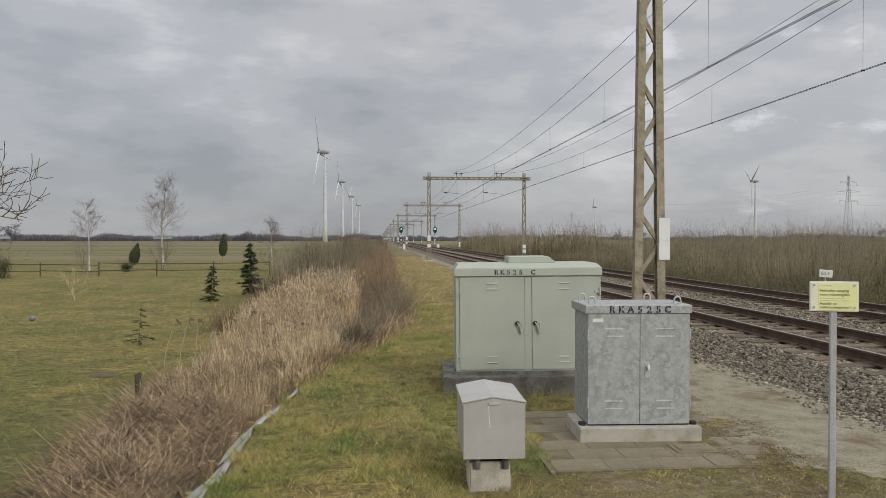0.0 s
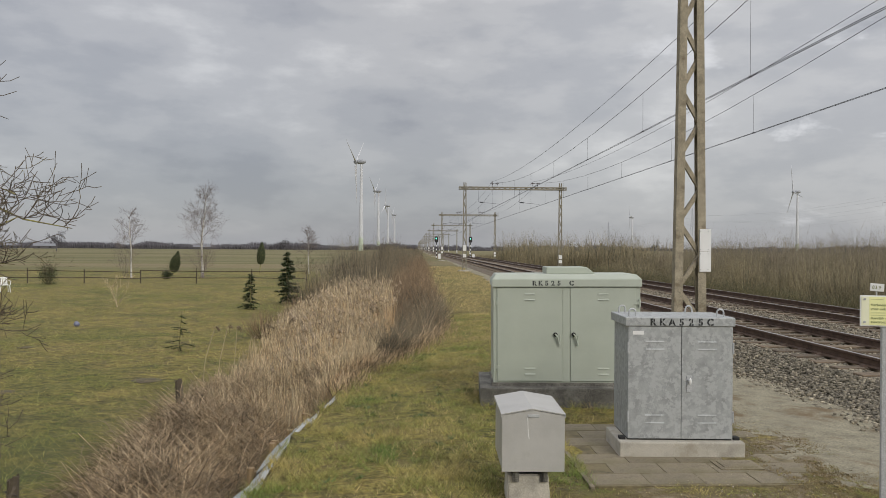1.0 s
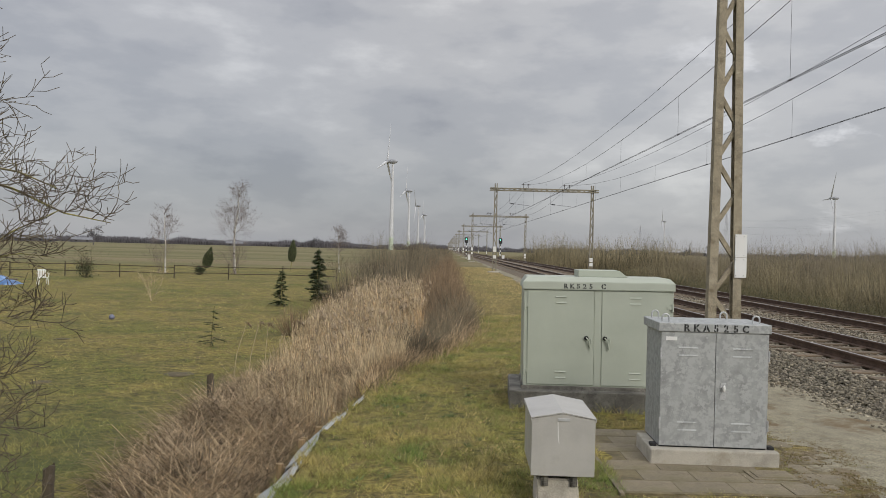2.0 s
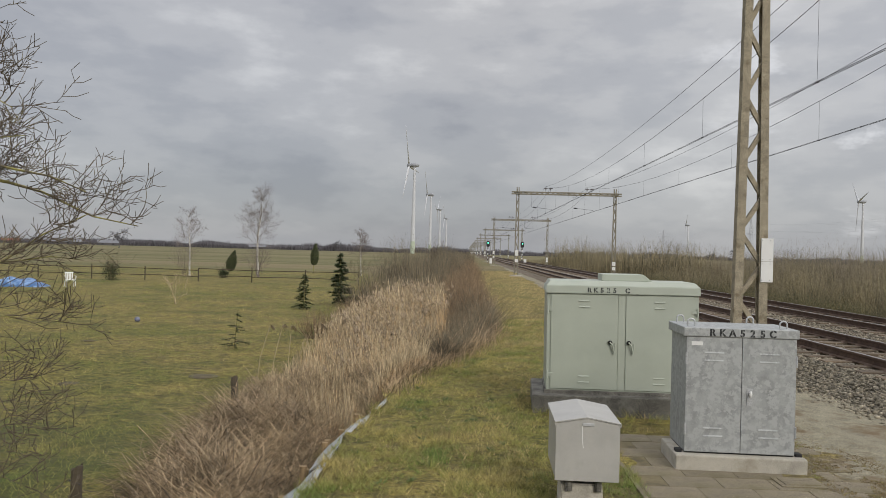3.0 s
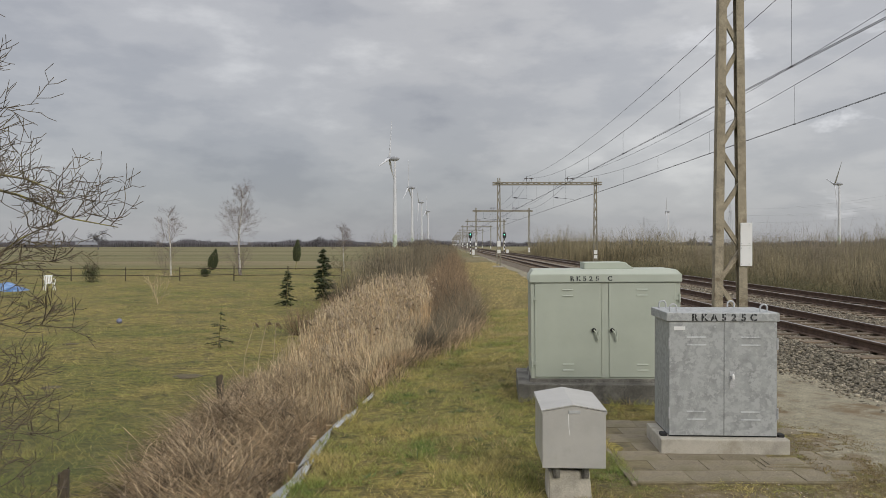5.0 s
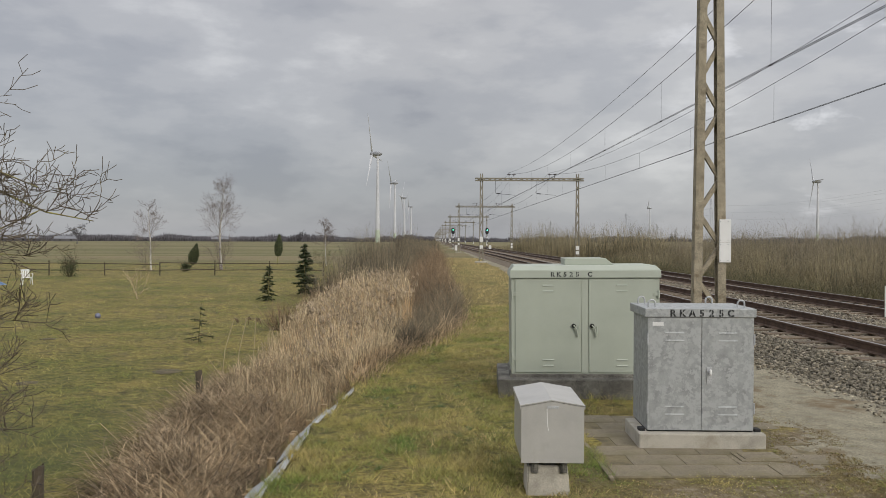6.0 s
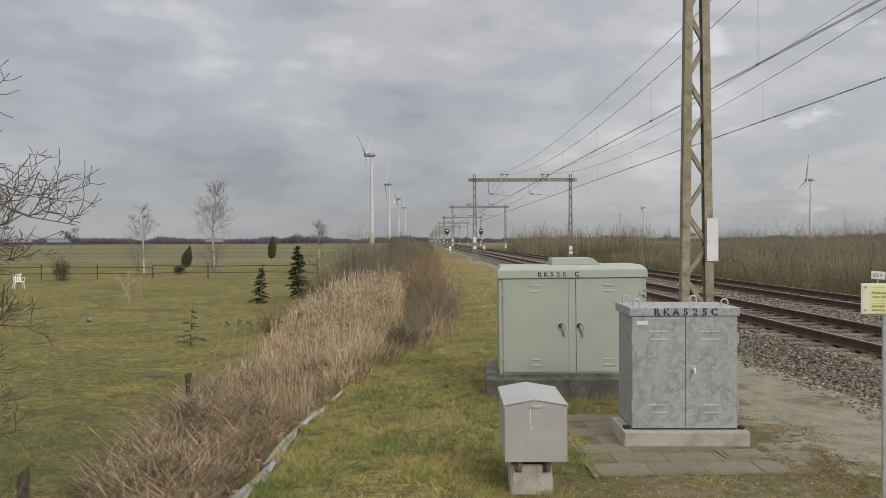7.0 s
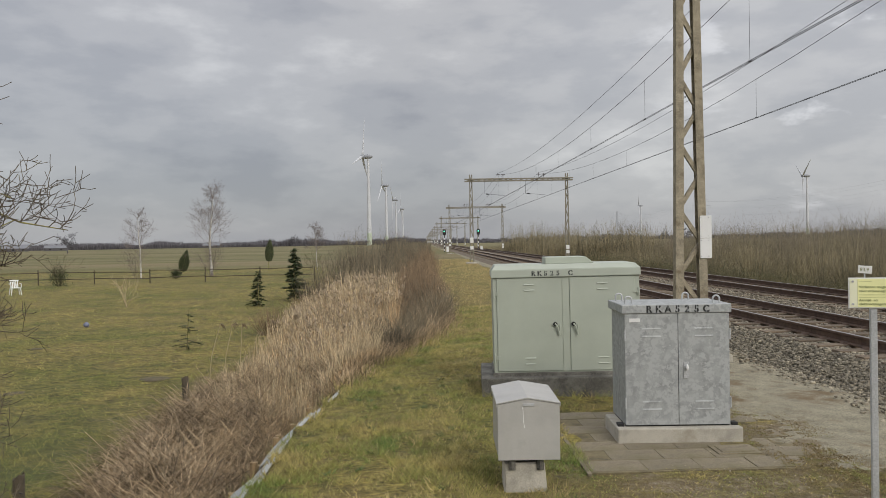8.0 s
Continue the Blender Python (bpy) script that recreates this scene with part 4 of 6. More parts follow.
def gantry(near):
    """A portal over both tracks, its origin midway between the masts."""
    g = thing("catenary_gantry", pose(9.03, 12.9 if near else 69.6, 0.0), "brown lattice steel gantry over both railway tracks", "railway gantry", "gantries along the railway")
    H = 8.2
    for s in (-1, 1):
        m = new("mast")
        m.parent, m.matrix_basis = g, pose(s * 4.43 + (0.11 if near and s < 0 else 0), 0, 0)
        mast_parts(m, H, near)
        part("footing", box_bm(-0.55, 0.55, -0.45, 0.45, -0.3, 0.12, bevel=0.03), M["concrete"], m, "concrete footing")
        if near and s < 0:
            for z0, z1 in ((1.73, 2.07), (2.075, 2.46)):
                bd = part("board", box_bm(0.145, 0.345, -0.10, -0.085, z0, z1, bevel=0.003), M["white"], m, "blank white enamel board")
                for bx in (0.16, 0.29):
                    for bz in (z0 + 0.035, z1 - 0.035):
                        part("bolt", rod_bm((bx, -0.10, bz), (bx, -0.106, bz), 0.008, n=8), M["galv_plain"], bd)
        elif not near:
            part("board", box_bm(-0.15, 0.15, -0.14, -0.12, 1.9 if s < 0 else 1.2, 2.4 if s < 0 else 1.55), M["white"], m, "blank white board")
            part("board", box_bm(-0.15, 0.15, -0.14, -0.12, 1.3 if s < 0 else 0.8, 1.6 if s < 0 else 1.1), M["white"], m, "blank white board")
    for y in (-0.16, 0.16):
        for z in (7.58, 7.76):
            part("beam_chord", box_bm(-5.0, 5.0, y - 0.04, y + 0.04, z - 0.05, z + 0.05), M["mast_far"], g)
    for y in (-0.16, 0.16):
        for k in range(20):
            bm = bmesh.new()
            x = -4.9 + k * 0.49
            bar(bm, (x, y, 7.58 if k % 2 else 7.76), (x + 0.49, y, 7.76 if k % 2 else 7.58), 0.05, 0.02)
            part("beam_lace", bm, M["mast_far"], g)
    for tx in (-1.45, 2.31):
        for dx in (-0.45, 0.0):
            bm = bmesh.new()
            rod(bm, (tx + dx, 0, 7.84), (tx + dx, 0, 8.2 + (0.10 if dx else 0)), 0.02, n=6)
            for k in range(3):
                rod(bm, (tx + dx, 0, 8.02 + 0.08 * k), (tx + dx, 0, 8.05 + 0.08 * k), 0.07, 0.04, n=10)
            rod(bm, (tx + dx - 0.2, 0, 8.14), (tx + dx + 0.2, 0, 8.14), 0.028, n=6)
            part("insulator", bm, M["insul"], g, "dark ceramic insulator")
        if near:
            continue
        bm = bmesh.new()
        rod(bm, (tx - 1.7, 0, 6.40), (tx + 0.15, 0, 6.22), 0.014, n=6)
        rod(bm, (tx - 1.3, 0, 6.36), (tx - 1.6, 0, 6.39), 0.05, n=8)
        rod(bm, (tx - 1.7, 0, 6.40), (tx - 1.7, 0, 7.56), 0.012, n=6)
        part("registration_arm", bm, M["wire"], g, "thin dark steadying arm")
    return g


def wire_run(bm, pts, radii, n=5):
    """One unbroken wire through the points."""
    rings = []
    for (x, y, z), r in zip(pts, radii):
        rings.append([bm.verts.new((x + r * math.cos(2 * math.pi * i / n), y, z + r * math.sin(2 * math.pi * i / n))) for i in range(n)])
    for a, b in zip(rings, rings[1:]):
        for i in range(n):
            bm.faces.new((a[i], a[(i + 1) % n], b[(i + 1) % n], b[i]))
    bmesh.ops.recalc_face_normals(bm, faces=bm.faces)


def wires():
    """Messenger, contact and feeder wires, with droppers, span by span."""
    ys = [-44.0, 12.9] + [69.6 + 56.8 * k for k in range(6)]
    for x0, lab in ((7.58, "over the first track"), (11.34, "over the second track")):
        for dx, hi, sag, r, kind, label in ((0.0, 8.2, 1.3, 0.008, "messenger_wire", "sagging dark messenger wire"), (-0.45, 8.3, 0.85, 0.007, "feeder_wire", "sagging thin feeder wire"),
                                            (-0.03, 6.05, 0.0, 0.0075, "contact_wire", "taut dark contact wire"), (0.03, 6.05, 0.0, 0.0075, "contact_wire", "taut dark contact wire")):
            pts = []
            for a, b in zip(ys, ys[1:]):
                for i in range(12):
                    f = i / 12
                    pts.append((x0 + dx, a + (b - a) * f, hi - sag * 4 * f * (1 - f)))
            bm = bmesh.new()
            wire_run(bm, pts, [r * (1 + max(0, p[1] - 20) / 240) for p in pts])
            w = part(kind, bm, M["wire"], None)
            tagged(w, label + " " + lab, "overhead wire", "overhead wires along the railway")
            if kind == "messenger_wire":
                for a, b in zip(ys[:5], ys[1:5]):
                    for k in range(7):
                        f = (k + 0.5) / 7
                        y, z = a + (b - a) * f, 8.2 - 1.3 * 4 * f * (1 - f)
                        bm = bmesh.new()
                        rod(bm, (x0, y, 6.05), (x0, y, z), 0.004, n=4, caps=False)
                        rod(bm, (x0 - 0.035, y, 6.05), (x0 + 0.035, y, 6.05), 0.022, n=6)
                        part("dropper", bm, M["wire"], w)


def signal(x, y, post_top):
    s = thing("railway_signal", pose(x, y, 0.1), "black railway signal showing a green light", "railway signal", "signals beside the track")
    bm = bmesh.new()
    rod(bm, (0, 0, -0.3), (0, 0, post_top), 0.075, n=10)
    part("post", bm, M["black"], s)
    for k in range(4):
        part("white_band", rod_bm((0, 0, 0.1 + k * 0.75), (0, 0, 0.45 + k * 0.75), 0.08, n=10), M["white"], s, "white band on the post")
    bm = bmesh.new()
    prism(bm, [(-0.22, 3.2), (0.22, 3.2), (0.34, 3.4), (0.34, 4.1), (0.2, 4.35), (-0.2, 4.35), (-0.34, 4.1), (-0.34, 3.4)], -0.14, 0.0)
    part("lamp_board", bm, M["signal_black"], s, "black rounded signal head")
    part("lens", rod_bm((0.0, -0.145, 3.95), (0.0, -0.17, 3.95), 0.12, n=14), M["signal_green"], s, "lit green lens")
    for z in (3.5, 3.7):
        part("unlit_lens", rod_bm((0.0, -0.145, z), (0.0, -0.16, z), 0.08, n=12), M["insul"], s)
    part("cabinet", box_bm(0.35, 0.85, -0.2, 0.2, -0.2, 0.95, bevel=0.02), M["white"], s, "pale equipment box at the foot")
    return s


def edging():
    """Grey sheet boards and stakes that hold the edge of the bank."""
    e = thing("bank_edging", pose(0, 0, 0), "pale grey plastic sheets on tan stakes along the bank", "edging")
    rng = random.Random(4)
    y = 5.2
    while y < 10.75:
        y1 = y + rng.uniform(0.75, 1.05)
        a, b = Vector((edge(y) - 0.03, y, 0)), Vector((edge(y1) - 0.05, y1, 0))
        bm = bmesh.new()
        tilt = rng.uniform(0.05, 0.14)
        top = -0.045 - (0.045 if y > 8.8 else 0.0) + rng.uniform(-0.04, 0.02)
        secs = 5
        rows = []
        for i in range(secs + 1):
            p = a.lerp(b, i / secs)
            bend = 0.007 * math.sin(i * 1.3 + y)
            rows.append([bm.verts.new((p.x + dx + bend, p.y, z)) for dx, z in ((0.05, top), (0.01, top + 0.015), (-0.10 - tilt * 0.5, top - 0.12), (-0.17 - tilt * 0.5, -0.75), (-0.13 - tilt * 0.5, -0.75), (-0.10 - tilt * 0.5, top - 0.13))])
        for r0, r1 in zip(rows, rows[1:]):
            for i in range(6):
                bm.faces.new((r0[i], r0[(i + 1) % 6], r1[(i + 1) % 6], r1[i]))
        bm.faces.new(rows[0][::-1]), bm.faces.new(rows[-1])
        bmesh.ops.recalc_face_normals(bm, faces=bm.faces)
        part("sheet", bm, M["sheet"], e)
        for k in range(2):
            p = a.lerp(b, 0.15 + 0.12 * k)
            bm = bmesh.new()
            rod(bm, (p.x - 0.27, p.y, -0.95), (p.x - 0.25, p.y + 0.02, -0.20 + rng.uniform(-0.05, 0.06)), 0.042, 0.04, 9)
            part("stake", bm, M["stake"], e, "round tan wooden stake")
        y = y1 - 0.04


build_tracks()
green_cabinet()
grey_cabinet()
small_box()
warning_sign()
gantry(True)
_g = gantry(False)
for _k in range(1, 16):
    copy_thing(_g, pose(9.03, 69.6 + 56.8 * _k, 0.0))
wires()
signal(4.35, 150.0, 4.3)
signal(11.1, 150.0, 4.3)
edging()


# ---------------------------------------------------------------- vegetation
def scatter_reeds():
    """Standing dry reeds in the ditch, from low at the front to tall behind."""
    rng = np.random.default_rng(11)
    n = 15000
    y = rng.uniform(10.8, 20.5, n)
    right = np.interp(y, [10.8, 11.6, 13.5, 16.0, 18.0, 20.5], [-1.55, -1.28, -0.72, -0.62, -0.56, -0.55])
    left = np.interp(y, [10.8, 12.5, 16, 23], [-2.6, -3.4, -3.5, -3.2])
    u = rng.uniform(0, 1, n) ** 0.8
    x = left + (right - left) * u
    z0 = height(x, y) - 0.05
    top = np.interp(y, [10.8, 12.2, 13.8, 15.8, 18.3, 20.5], [-0.40, -0.05, 0.32, 0.68, 1.08, 1.18]) - 0.75 * smooth(0.6, 0.0, u) - 0.35 * smooth(0.80, 1.0, u) * (y < 17)
    hgt = np.maximum(0.35, (top - z0) * rng.uniform(0.72, 1.06, n))
    lean = np.stack([rng.normal(-0.04, 0.07, n) + 0.16 * (lumps(x, y, 0.5, 51) - 0.5), rng.normal(0.02, 0.08, n), np.zeros(n)], 1) * hgt[:, None]
    base = np.stack([x, y, z0], 1)
    tip = base + lean + np.stack([0 * x, 0 * x, hgt], 1)
    stalks = spikes(base, tip, rng.uniform(0.003, 0.0055, n), -lean * 0.35)
    # narrow hanging leaves off the stalks
    k = rng.integers(0, n, 24000)
    f = (1.0 - 0.85 * rng.uniform(0, 1, len(k)) ** 1.5)[:, None]
    p = base[k] * (1 - f) + tip[k] * f
    a = rng.uniform(0, 2 * np.pi, len(k))
    ln = rng.uniform(0.15, 0.45, len(k))
    q = p + np.stack([np.cos(a) * ln * 0.24, np.sin(a) * ln * 0.24, ln * rng.uniform(0.2, 1.0, len(k))], 1)
    leaves = spikes(p, q, rng.uniform(0.0025, 0.005, len(k)), np.stack([0 * ln, 0 * ln, ln * 0.2], 1))
    st = raw_mesh("reed_stalks", stalks[0], stalks[1], M["reed_stalk"])
    tagged(st, "dense upright brown reed stalks in the ditch", "reed stalks", kind="stuff")
    v, fcs = leaves
    r = raw_mesh("reed_bed", v, fcs, M["reed"])
    tagged(r, "dense bed of tall dry straw-coloured reeds in a ditch", "reeds", kind="stuff")
    # drooping plumes on some of the taller stalks
    tall = np.where((hgt > 0.9) & (rng.uniform(0, 1, n) < 0.11))[0]
    items = []
    for i in tall:
        c = tip[i]
        cnt = 9
        b = c + rng.normal(0, 0.012, (cnt, 3)) - np.array([0, 0, 0.03])
        d = np.stack([rng.normal(-0.05, 0.03, cnt), rng.normal(0, 0.03, cnt), rng.uniform(-0.06, 0.13, cnt)], 1)
        items.append(spikes(b, b + d, np.full(cnt, 0.012)))
    v, fcs = join_arrays(items)
    pl = raw_mesh("reed_plumes", v, fcs, M["plume"])
    tagged(pl, "brown feathery seed plumes on the reed tops", "reed plumes", kind="stuff")


def single_reeds():
    """A few pale stalks with plumes that stand apart at the edge of the reeds."""
    rng = np.random.default_rng(21)
    for x, y, top, lean in ((-3.95, 14.3, 0.62, 0.22), (-3.6, 14.0, 0.66, 0.18), (-3.35, 14.2, 0.62, 0.05), (-3.0, 14.8, 0.62, 0.12), (-2.6, 15.2, 0.68, 0.1)):
        t = thing("reed_stalk", pose(x, y, float(height(x, y))), "single pale reed stalk with a drooping plume", "reed", "single reeds beside the ditch")
        h = top - float(height(x, y))
        bm = bmesh.new()
        p = [(-0.1 * lean, 0, -0.05), (0.2 * lean, 0, h * 0.5), (lean, 0, h)]
        tube(bm, p, 0.006, 5)
        part("stalk", bm, M["reed"], t)
        cnt = 40
        b = np.array([lean, 0, h]) + rng.normal(0, 0.018, (cnt, 3)) + np.array([0.03, 0, -0.02]) * rng.uniform(0, 2, (cnt, 1))
        d = np.stack([rng.normal(0.05, 0.03, cnt), rng.normal(0, 0.03, cnt), rng.normal(-0.04, 0.04, cnt)], 1)
        v, f = spikes(b, b + d, np.full(cnt, 0.006))
        raw_mesh("plume", v, f, M["plume"], t)


def fallen_reeds():
    """Flattened brown litter at the near end of the ditch."""
    rng = np.random.default_rng(12)
    n = 38000
    y = 4.6 + 10.4 * rng.uniform(0, 1, n)
    left = np.interp(y, [4.6, 6.5, 8, 11, 15], [-2.8, -3.1, -3.6, -3.9, -3.8])
    right = edge(y) - 0.42 + 0.25 * smooth(10.8, 11.6, y)
    u = rng.uniform(0, 1, n)
    x = left + (right - left) * u
    mound = np.interp(y, [4.6, 8.0, 10.0, 12.5, 15.0], [0.15, 0.42, 0.80, 0.85, 0.5]) * np.sin(np.pi * np.clip(u, 0.02, 1.0)) ** 1.2
    mound *= 0.75 + 0.35 * np.sin(2.1 * x + 1.4 * y) * np.sin(1.1 * y + 0.4)
    z = height(x, y) + mound * rng.uniform(0.2, 1.0, n)
    ln = rng.uniform(0.2, 0.85, n)
    a = rng.normal(0.5, 1.0, n) + np.pi * rng.integers(0, 2, n)
    d = np.stack([np.cos(a) * ln, np.sin(a) * ln, ln * rng.normal(0.05, 0.30, n)], 1)
    base = np.stack([x, y, z], 1)
    v, f = spikes(base, base + d, rng.uniform(0.0025, 0.006, n), np.stack([0 * ln, 0 * ln, ln * rng.uniform(0.0, 0.32, n)], 1))
    r = raw_mesh("reed_litter", v, f, M["reed_dead"])
    tagged(r, "matted heap of fallen brown reeds and dead sedge", "reed litter", kind="stuff")


def dry_fringe():
    """Pale dead grass hanging along the top of the ditch bank."""
    rng = np.random.default_rng(14)
    n = 7500
    y = 11.2 + 26 * rng.uniform(0, 1, n) ** 1.5
    x = edge(y) + rng.normal(-0.28, 0.20, n)
    h = rng.uniform(0.12, 0.42, n) * (0.5 + lumps(x, y, 0.4, 17))
    base = np.stack([x, y, height(x, y) - 0.02], 1)
    d = np.stack([rng.normal(0.05, 0.5, n) * h, rng.normal(-0.1, 0.5, n) * h, h], 1)
    v, f = spikes(base, base + d, rng.uniform(0.003, 0.006, n), np.stack([0 * h, 0 * h, h * 0.18], 1))
    tagged(raw_mesh("dry_fringe", v, f, M["reed_dead"]), "pale dead grass along the ditch bank", "dry grass", kind="stuff")


def weeds():
    """Dark low rosettes and dead leaves among the bank grass."""
    rng = np.random.default_rng(16)
    items = []
    for _ in range(45):
        y = 5.2 + 11 * rng.uniform() ** 1.2
        x = rng.uniform(float(edge(y)) + 0.2, 1.2 if y < 10 else 0.6)
        m = rng.integers(7, 13)
        a = rng.uniform(0, 2 * np.pi, m)
        ln = rng.uniform(0.03, 0.09, m)
        b = np.tile([x, y, float(height(x, y)) + 0.006], (m, 1)) + rng.normal(0, 0.02, (m, 3)) * [1, 1, 0]
        items.append(spikes(b, b + np.stack([np.cos(a) * ln, np.sin(a) * ln, rng.uniform(0.02, 0.06, m)], 1), np.full(m, 0.011)))
    v, f = join_arrays(items)
    tagged(raw_mesh("weed_rosettes", v, f, M["weed"]), "dark green weed rosettes in the bank grass", "weeds", kind="stuff")
    n = 2600
    y = 4.8 + 12 * rng.uniform(0, 1, n) ** 1.3
    x = edge(y) + 0.1 + rng.uniform(0, 1, n) * np.where(y < 6.5, 5.5, 2.6)
    keep = (lumps(x, y, 0.45, 61) > 0.52) & ~((x > 1.5) & (y > 6.6))
    x, y = x[keep], y[keep]
    n = len(x)
    a, ln = rng.uniform(0, 2 * np.pi, n), rng.uniform(0.012, 0.045, n)
    b = np.stack([x, y, height(x, y) + rng.uniform(0.004, 0.022, n)], 1)
    v, f = spikes(b, b + np.stack([np.cos(a) * ln, np.sin(a) * ln, rng.uniform(-0.004, 0.012, n)], 1), rng.uniform(0.003, 0.008, n))
    tagged(raw_mesh("dead_leaves", v, f, M["dead_leaf"]), "small dead brown leaves and stems in the grass", "dead leaves", kind="stuff")


def brush(name, rng, region, n, h_fn, r, material, label, lean=0.16, twigs=1.5, branch=0.35):
    """A thicket of bare stems with side twigs; region gives feet, h_fn heights."""
    x, y = region(rng, n)
    h = h_fn(x, y) * rng.uniform(0.55, 1.08, n)
    base = np.stack([x, y, height(x, y) - 0.05], 1)
    d = np.stack([rng.normal(0, lean, n) * h, rng.normal(0, lean, n) * h, h], 1)
    stems = spikes(base, base + d, r * rng.uniform(0.7, 1.3, n), d * np.array([-0.12, -0.12, 0]))
    k = rng.integers(0, n, int(n * twigs))
    f = rng.uniform(0.2, 0.95, len(k))[:, None]
    p = base[k] + d[k] * f
    ln = h[k] * branch * rng.uniform(0.4, 1.0, len(k))
    a = rng.uniform(0, 2 * np.pi, len(k))
    q = p + np.stack([np.cos(a) * ln * 0.5, np.sin(a) * ln * 0.5, ln * rng.uniform(0.3, 1.0, len(k))], 1)
    tw = spikes(p, q, r * 0.6 * rng.uniform(0.6, 1.2, len(k)))
    v, fc = join_arrays([stems, tw])
    return tagged(raw_mesh(name, v, fc, material), label, "thicket", kind="stuff")


def clumps(name, rng, stools, per, r, material, label):
    """Bare bushes: stems that fan out from each stool (x, y, height, half width), with two orders of twigs."""
    items = []
    for sx, sy, h, w in stools:
        a, u = rng.uniform(0, 2 * np.pi, per), np.sqrt(rng.uniform(0, 1, per))
        tall = h * (1 - 0.55 * u ** 2.2) * rng.uniform(0.7, 1.06, per)
        out = np.stack([np.cos(a) * u * w, np.sin(a) * u * w, 0 * u], 1)
        foot = np.stack([sx + 0 * u, sy + 0 * u, height(np.full(per, sx), np.full(per, sy)) - 0.05], 1) + out * 0.3
        d = out * 0.7 + np.stack([rng.normal(0, 0.08, per) * h, rng.normal(0, 0.08, per) * h, tall], 1)
        items.append(spikes(foot, foot + d, r * rng.uniform(0.7, 1.4, per), out * 0.14))
        for count, reach, thick in ((per * 2, 0.30, 0.65), (per * 3, 0.17, 0.45)):
            k, f = rng.integers(0, per, count), rng.uniform(0.25, 0.98, count)[:, None]
            p = foot[k] + d[k] * f + out[k] * 0.14 * (1 - np.abs(2 * f - 1))
            ln, b = h * reach * rng.uniform(0.4, 1.1, count), rng.uniform(0, 2 * np.pi, count)
            q = p + np.stack([np.cos(b) * ln * 0.6, np.sin(b) * ln * 0.6, ln * rng.uniform(0.1, 1.0, count)], 1)
            items.append(spikes(p, q, r * thick * rng.uniform(0.7, 1.2, count)))
    v, f = join_arrays(items)
    return tagged(raw_mesh(name, v, f, material), label, "thicket", kind="stuff")


def thickets():
    rng = np.random.default_rng(31)

    def band(x0, x1, y0, y1, power=1.0):
        def fn(r, n):
            y = y0 + (y1 - y0) * r.uniform(0, 1, n) ** power
            lo = x0(y) if callable(x0) else np.full(n, float(x0))
            hi = x1(y) if callable(x1) else np.full(n, float(x1))
            return lo + (hi - lo) * r.uniform(0, 1, n), y
        return fn

    # tangled low twigs on the bank between the reeds and the grass
    brush("bank_tangle", rng, band(lambda y: np.interp(y, [13.2, 16, 20, 26], [-0.85, -0.75, -0.75, -0.6]), lambda y: edge(y) - 0.10, 13.2, 26, 1.15), 3000,
          lambda x, y: np.interp(y, [13.2, 15, 18, 26], [0.45, 0.8, 1.0, 1.0]) * (0.55 + 0.8 * lumps(x, y, 0.7, 75)) * (1 - 0.5 * smooth(-0.5, 0.0, x - edge(y))),
          0.0055, M["bush"], "tangled leafless grey-brown twigs on the ditch bank", 0.5, 3.2, 0.6)
    # reddish scrub on the ditch bank, behind the reeds
    brush("bank_scrub", rng, band(lambda y: edge(y) - 2.1, lambda y: edge(y) - 0.2, 18.5, 75, 1.5), 5200,
          lambda x, y: np.interp(y, [18.5, 22, 28, 45, 75], [1.1, 1.55, 1.9, 2.2, 2.3]) * (0.6 + 0.55 * lumps(x, y, 1.3, 76)) * (1 - 0.4 * smooth(-0.9, -0.1, x - edge(y))),
          0.0075, M["bush_red"], "dense leafless reddish-brown scrub along the ditch bank", 0.26, 2.6, 0.45)
    brush("scrub_straw", rng, band(lambda y: edge(y) - 1.6, lambda y: edge(y) - 0.12, 14.5, 40, 1.4), 900,
          lambda x, y: 0.5 + 0.7 * lumps(x, y, 0.9, 78), 0.0055, M["reed_dead"], "dry straw stalks standing in the bank scrub", 0.35, 1.0, 0.4)
    # grey willow bushes in the middle, each fanning out from its stool
    stools = [(float(edge(y)) - rng.uniform(1.8, 5.6 - 0.01 * y), y) for y in np.linspace(31, 92, 30)]
    clumps("willow_scrub", rng, [(x, y, rng.uniform(2.7, 3.9) * np.interp(y, [31, 42], [0.7, 1.0]), rng.uniform(1.1, 1.9)) for x, y in stools], 150, 0.011,
           M["bush"], "rounded leafless grey-brown willow bushes along the ditch")
    low = [(float(edge(y)) - rng.uniform(2.5, 6.0), y) for y in np.linspace(22.5, 36, 18)]
    clumps("bramble", rng, [(x, y, rng.uniform(0.7, 1.5), rng.uniform(0.7, 1.2)) for x, y in low], 120, 0.007,
           M["bush_red"], "low leafless bramble bushes beside the paddock")
    brush("ditch_hedge", rng, band(lambda y: edge(y) - 6.0, lambda y: edge(y) - 0.4, 95, 420, 1.2), 5000,
          lambda x, y: 2.6 + 0.5 * np.sin(0.11 * y + x), 0.02, M["bush"], "far leafless hedge along the railway ditch")
    # willow coppice beyond the tracks
    stools = [(rng.uniform(16.4, 29.0), 12 + 66 * rng.uniform() ** 1.3) for _ in range(210)]
    clumps("willow_coppice", rng, [(x, y, np.interp(x, [16.4, 19, 29], [2.1, 2.9, 4.0]) * np.interp(y, [12, 40, 78], [1.0, 1.0, 0.85]) * rng.uniform(0.72, 1.15), rng.uniform(1.1, 2.0)) for x, y in stools],
           62, 0.010, M["willow"], "dense leafless olive-brown willow coppice beyond the railway")
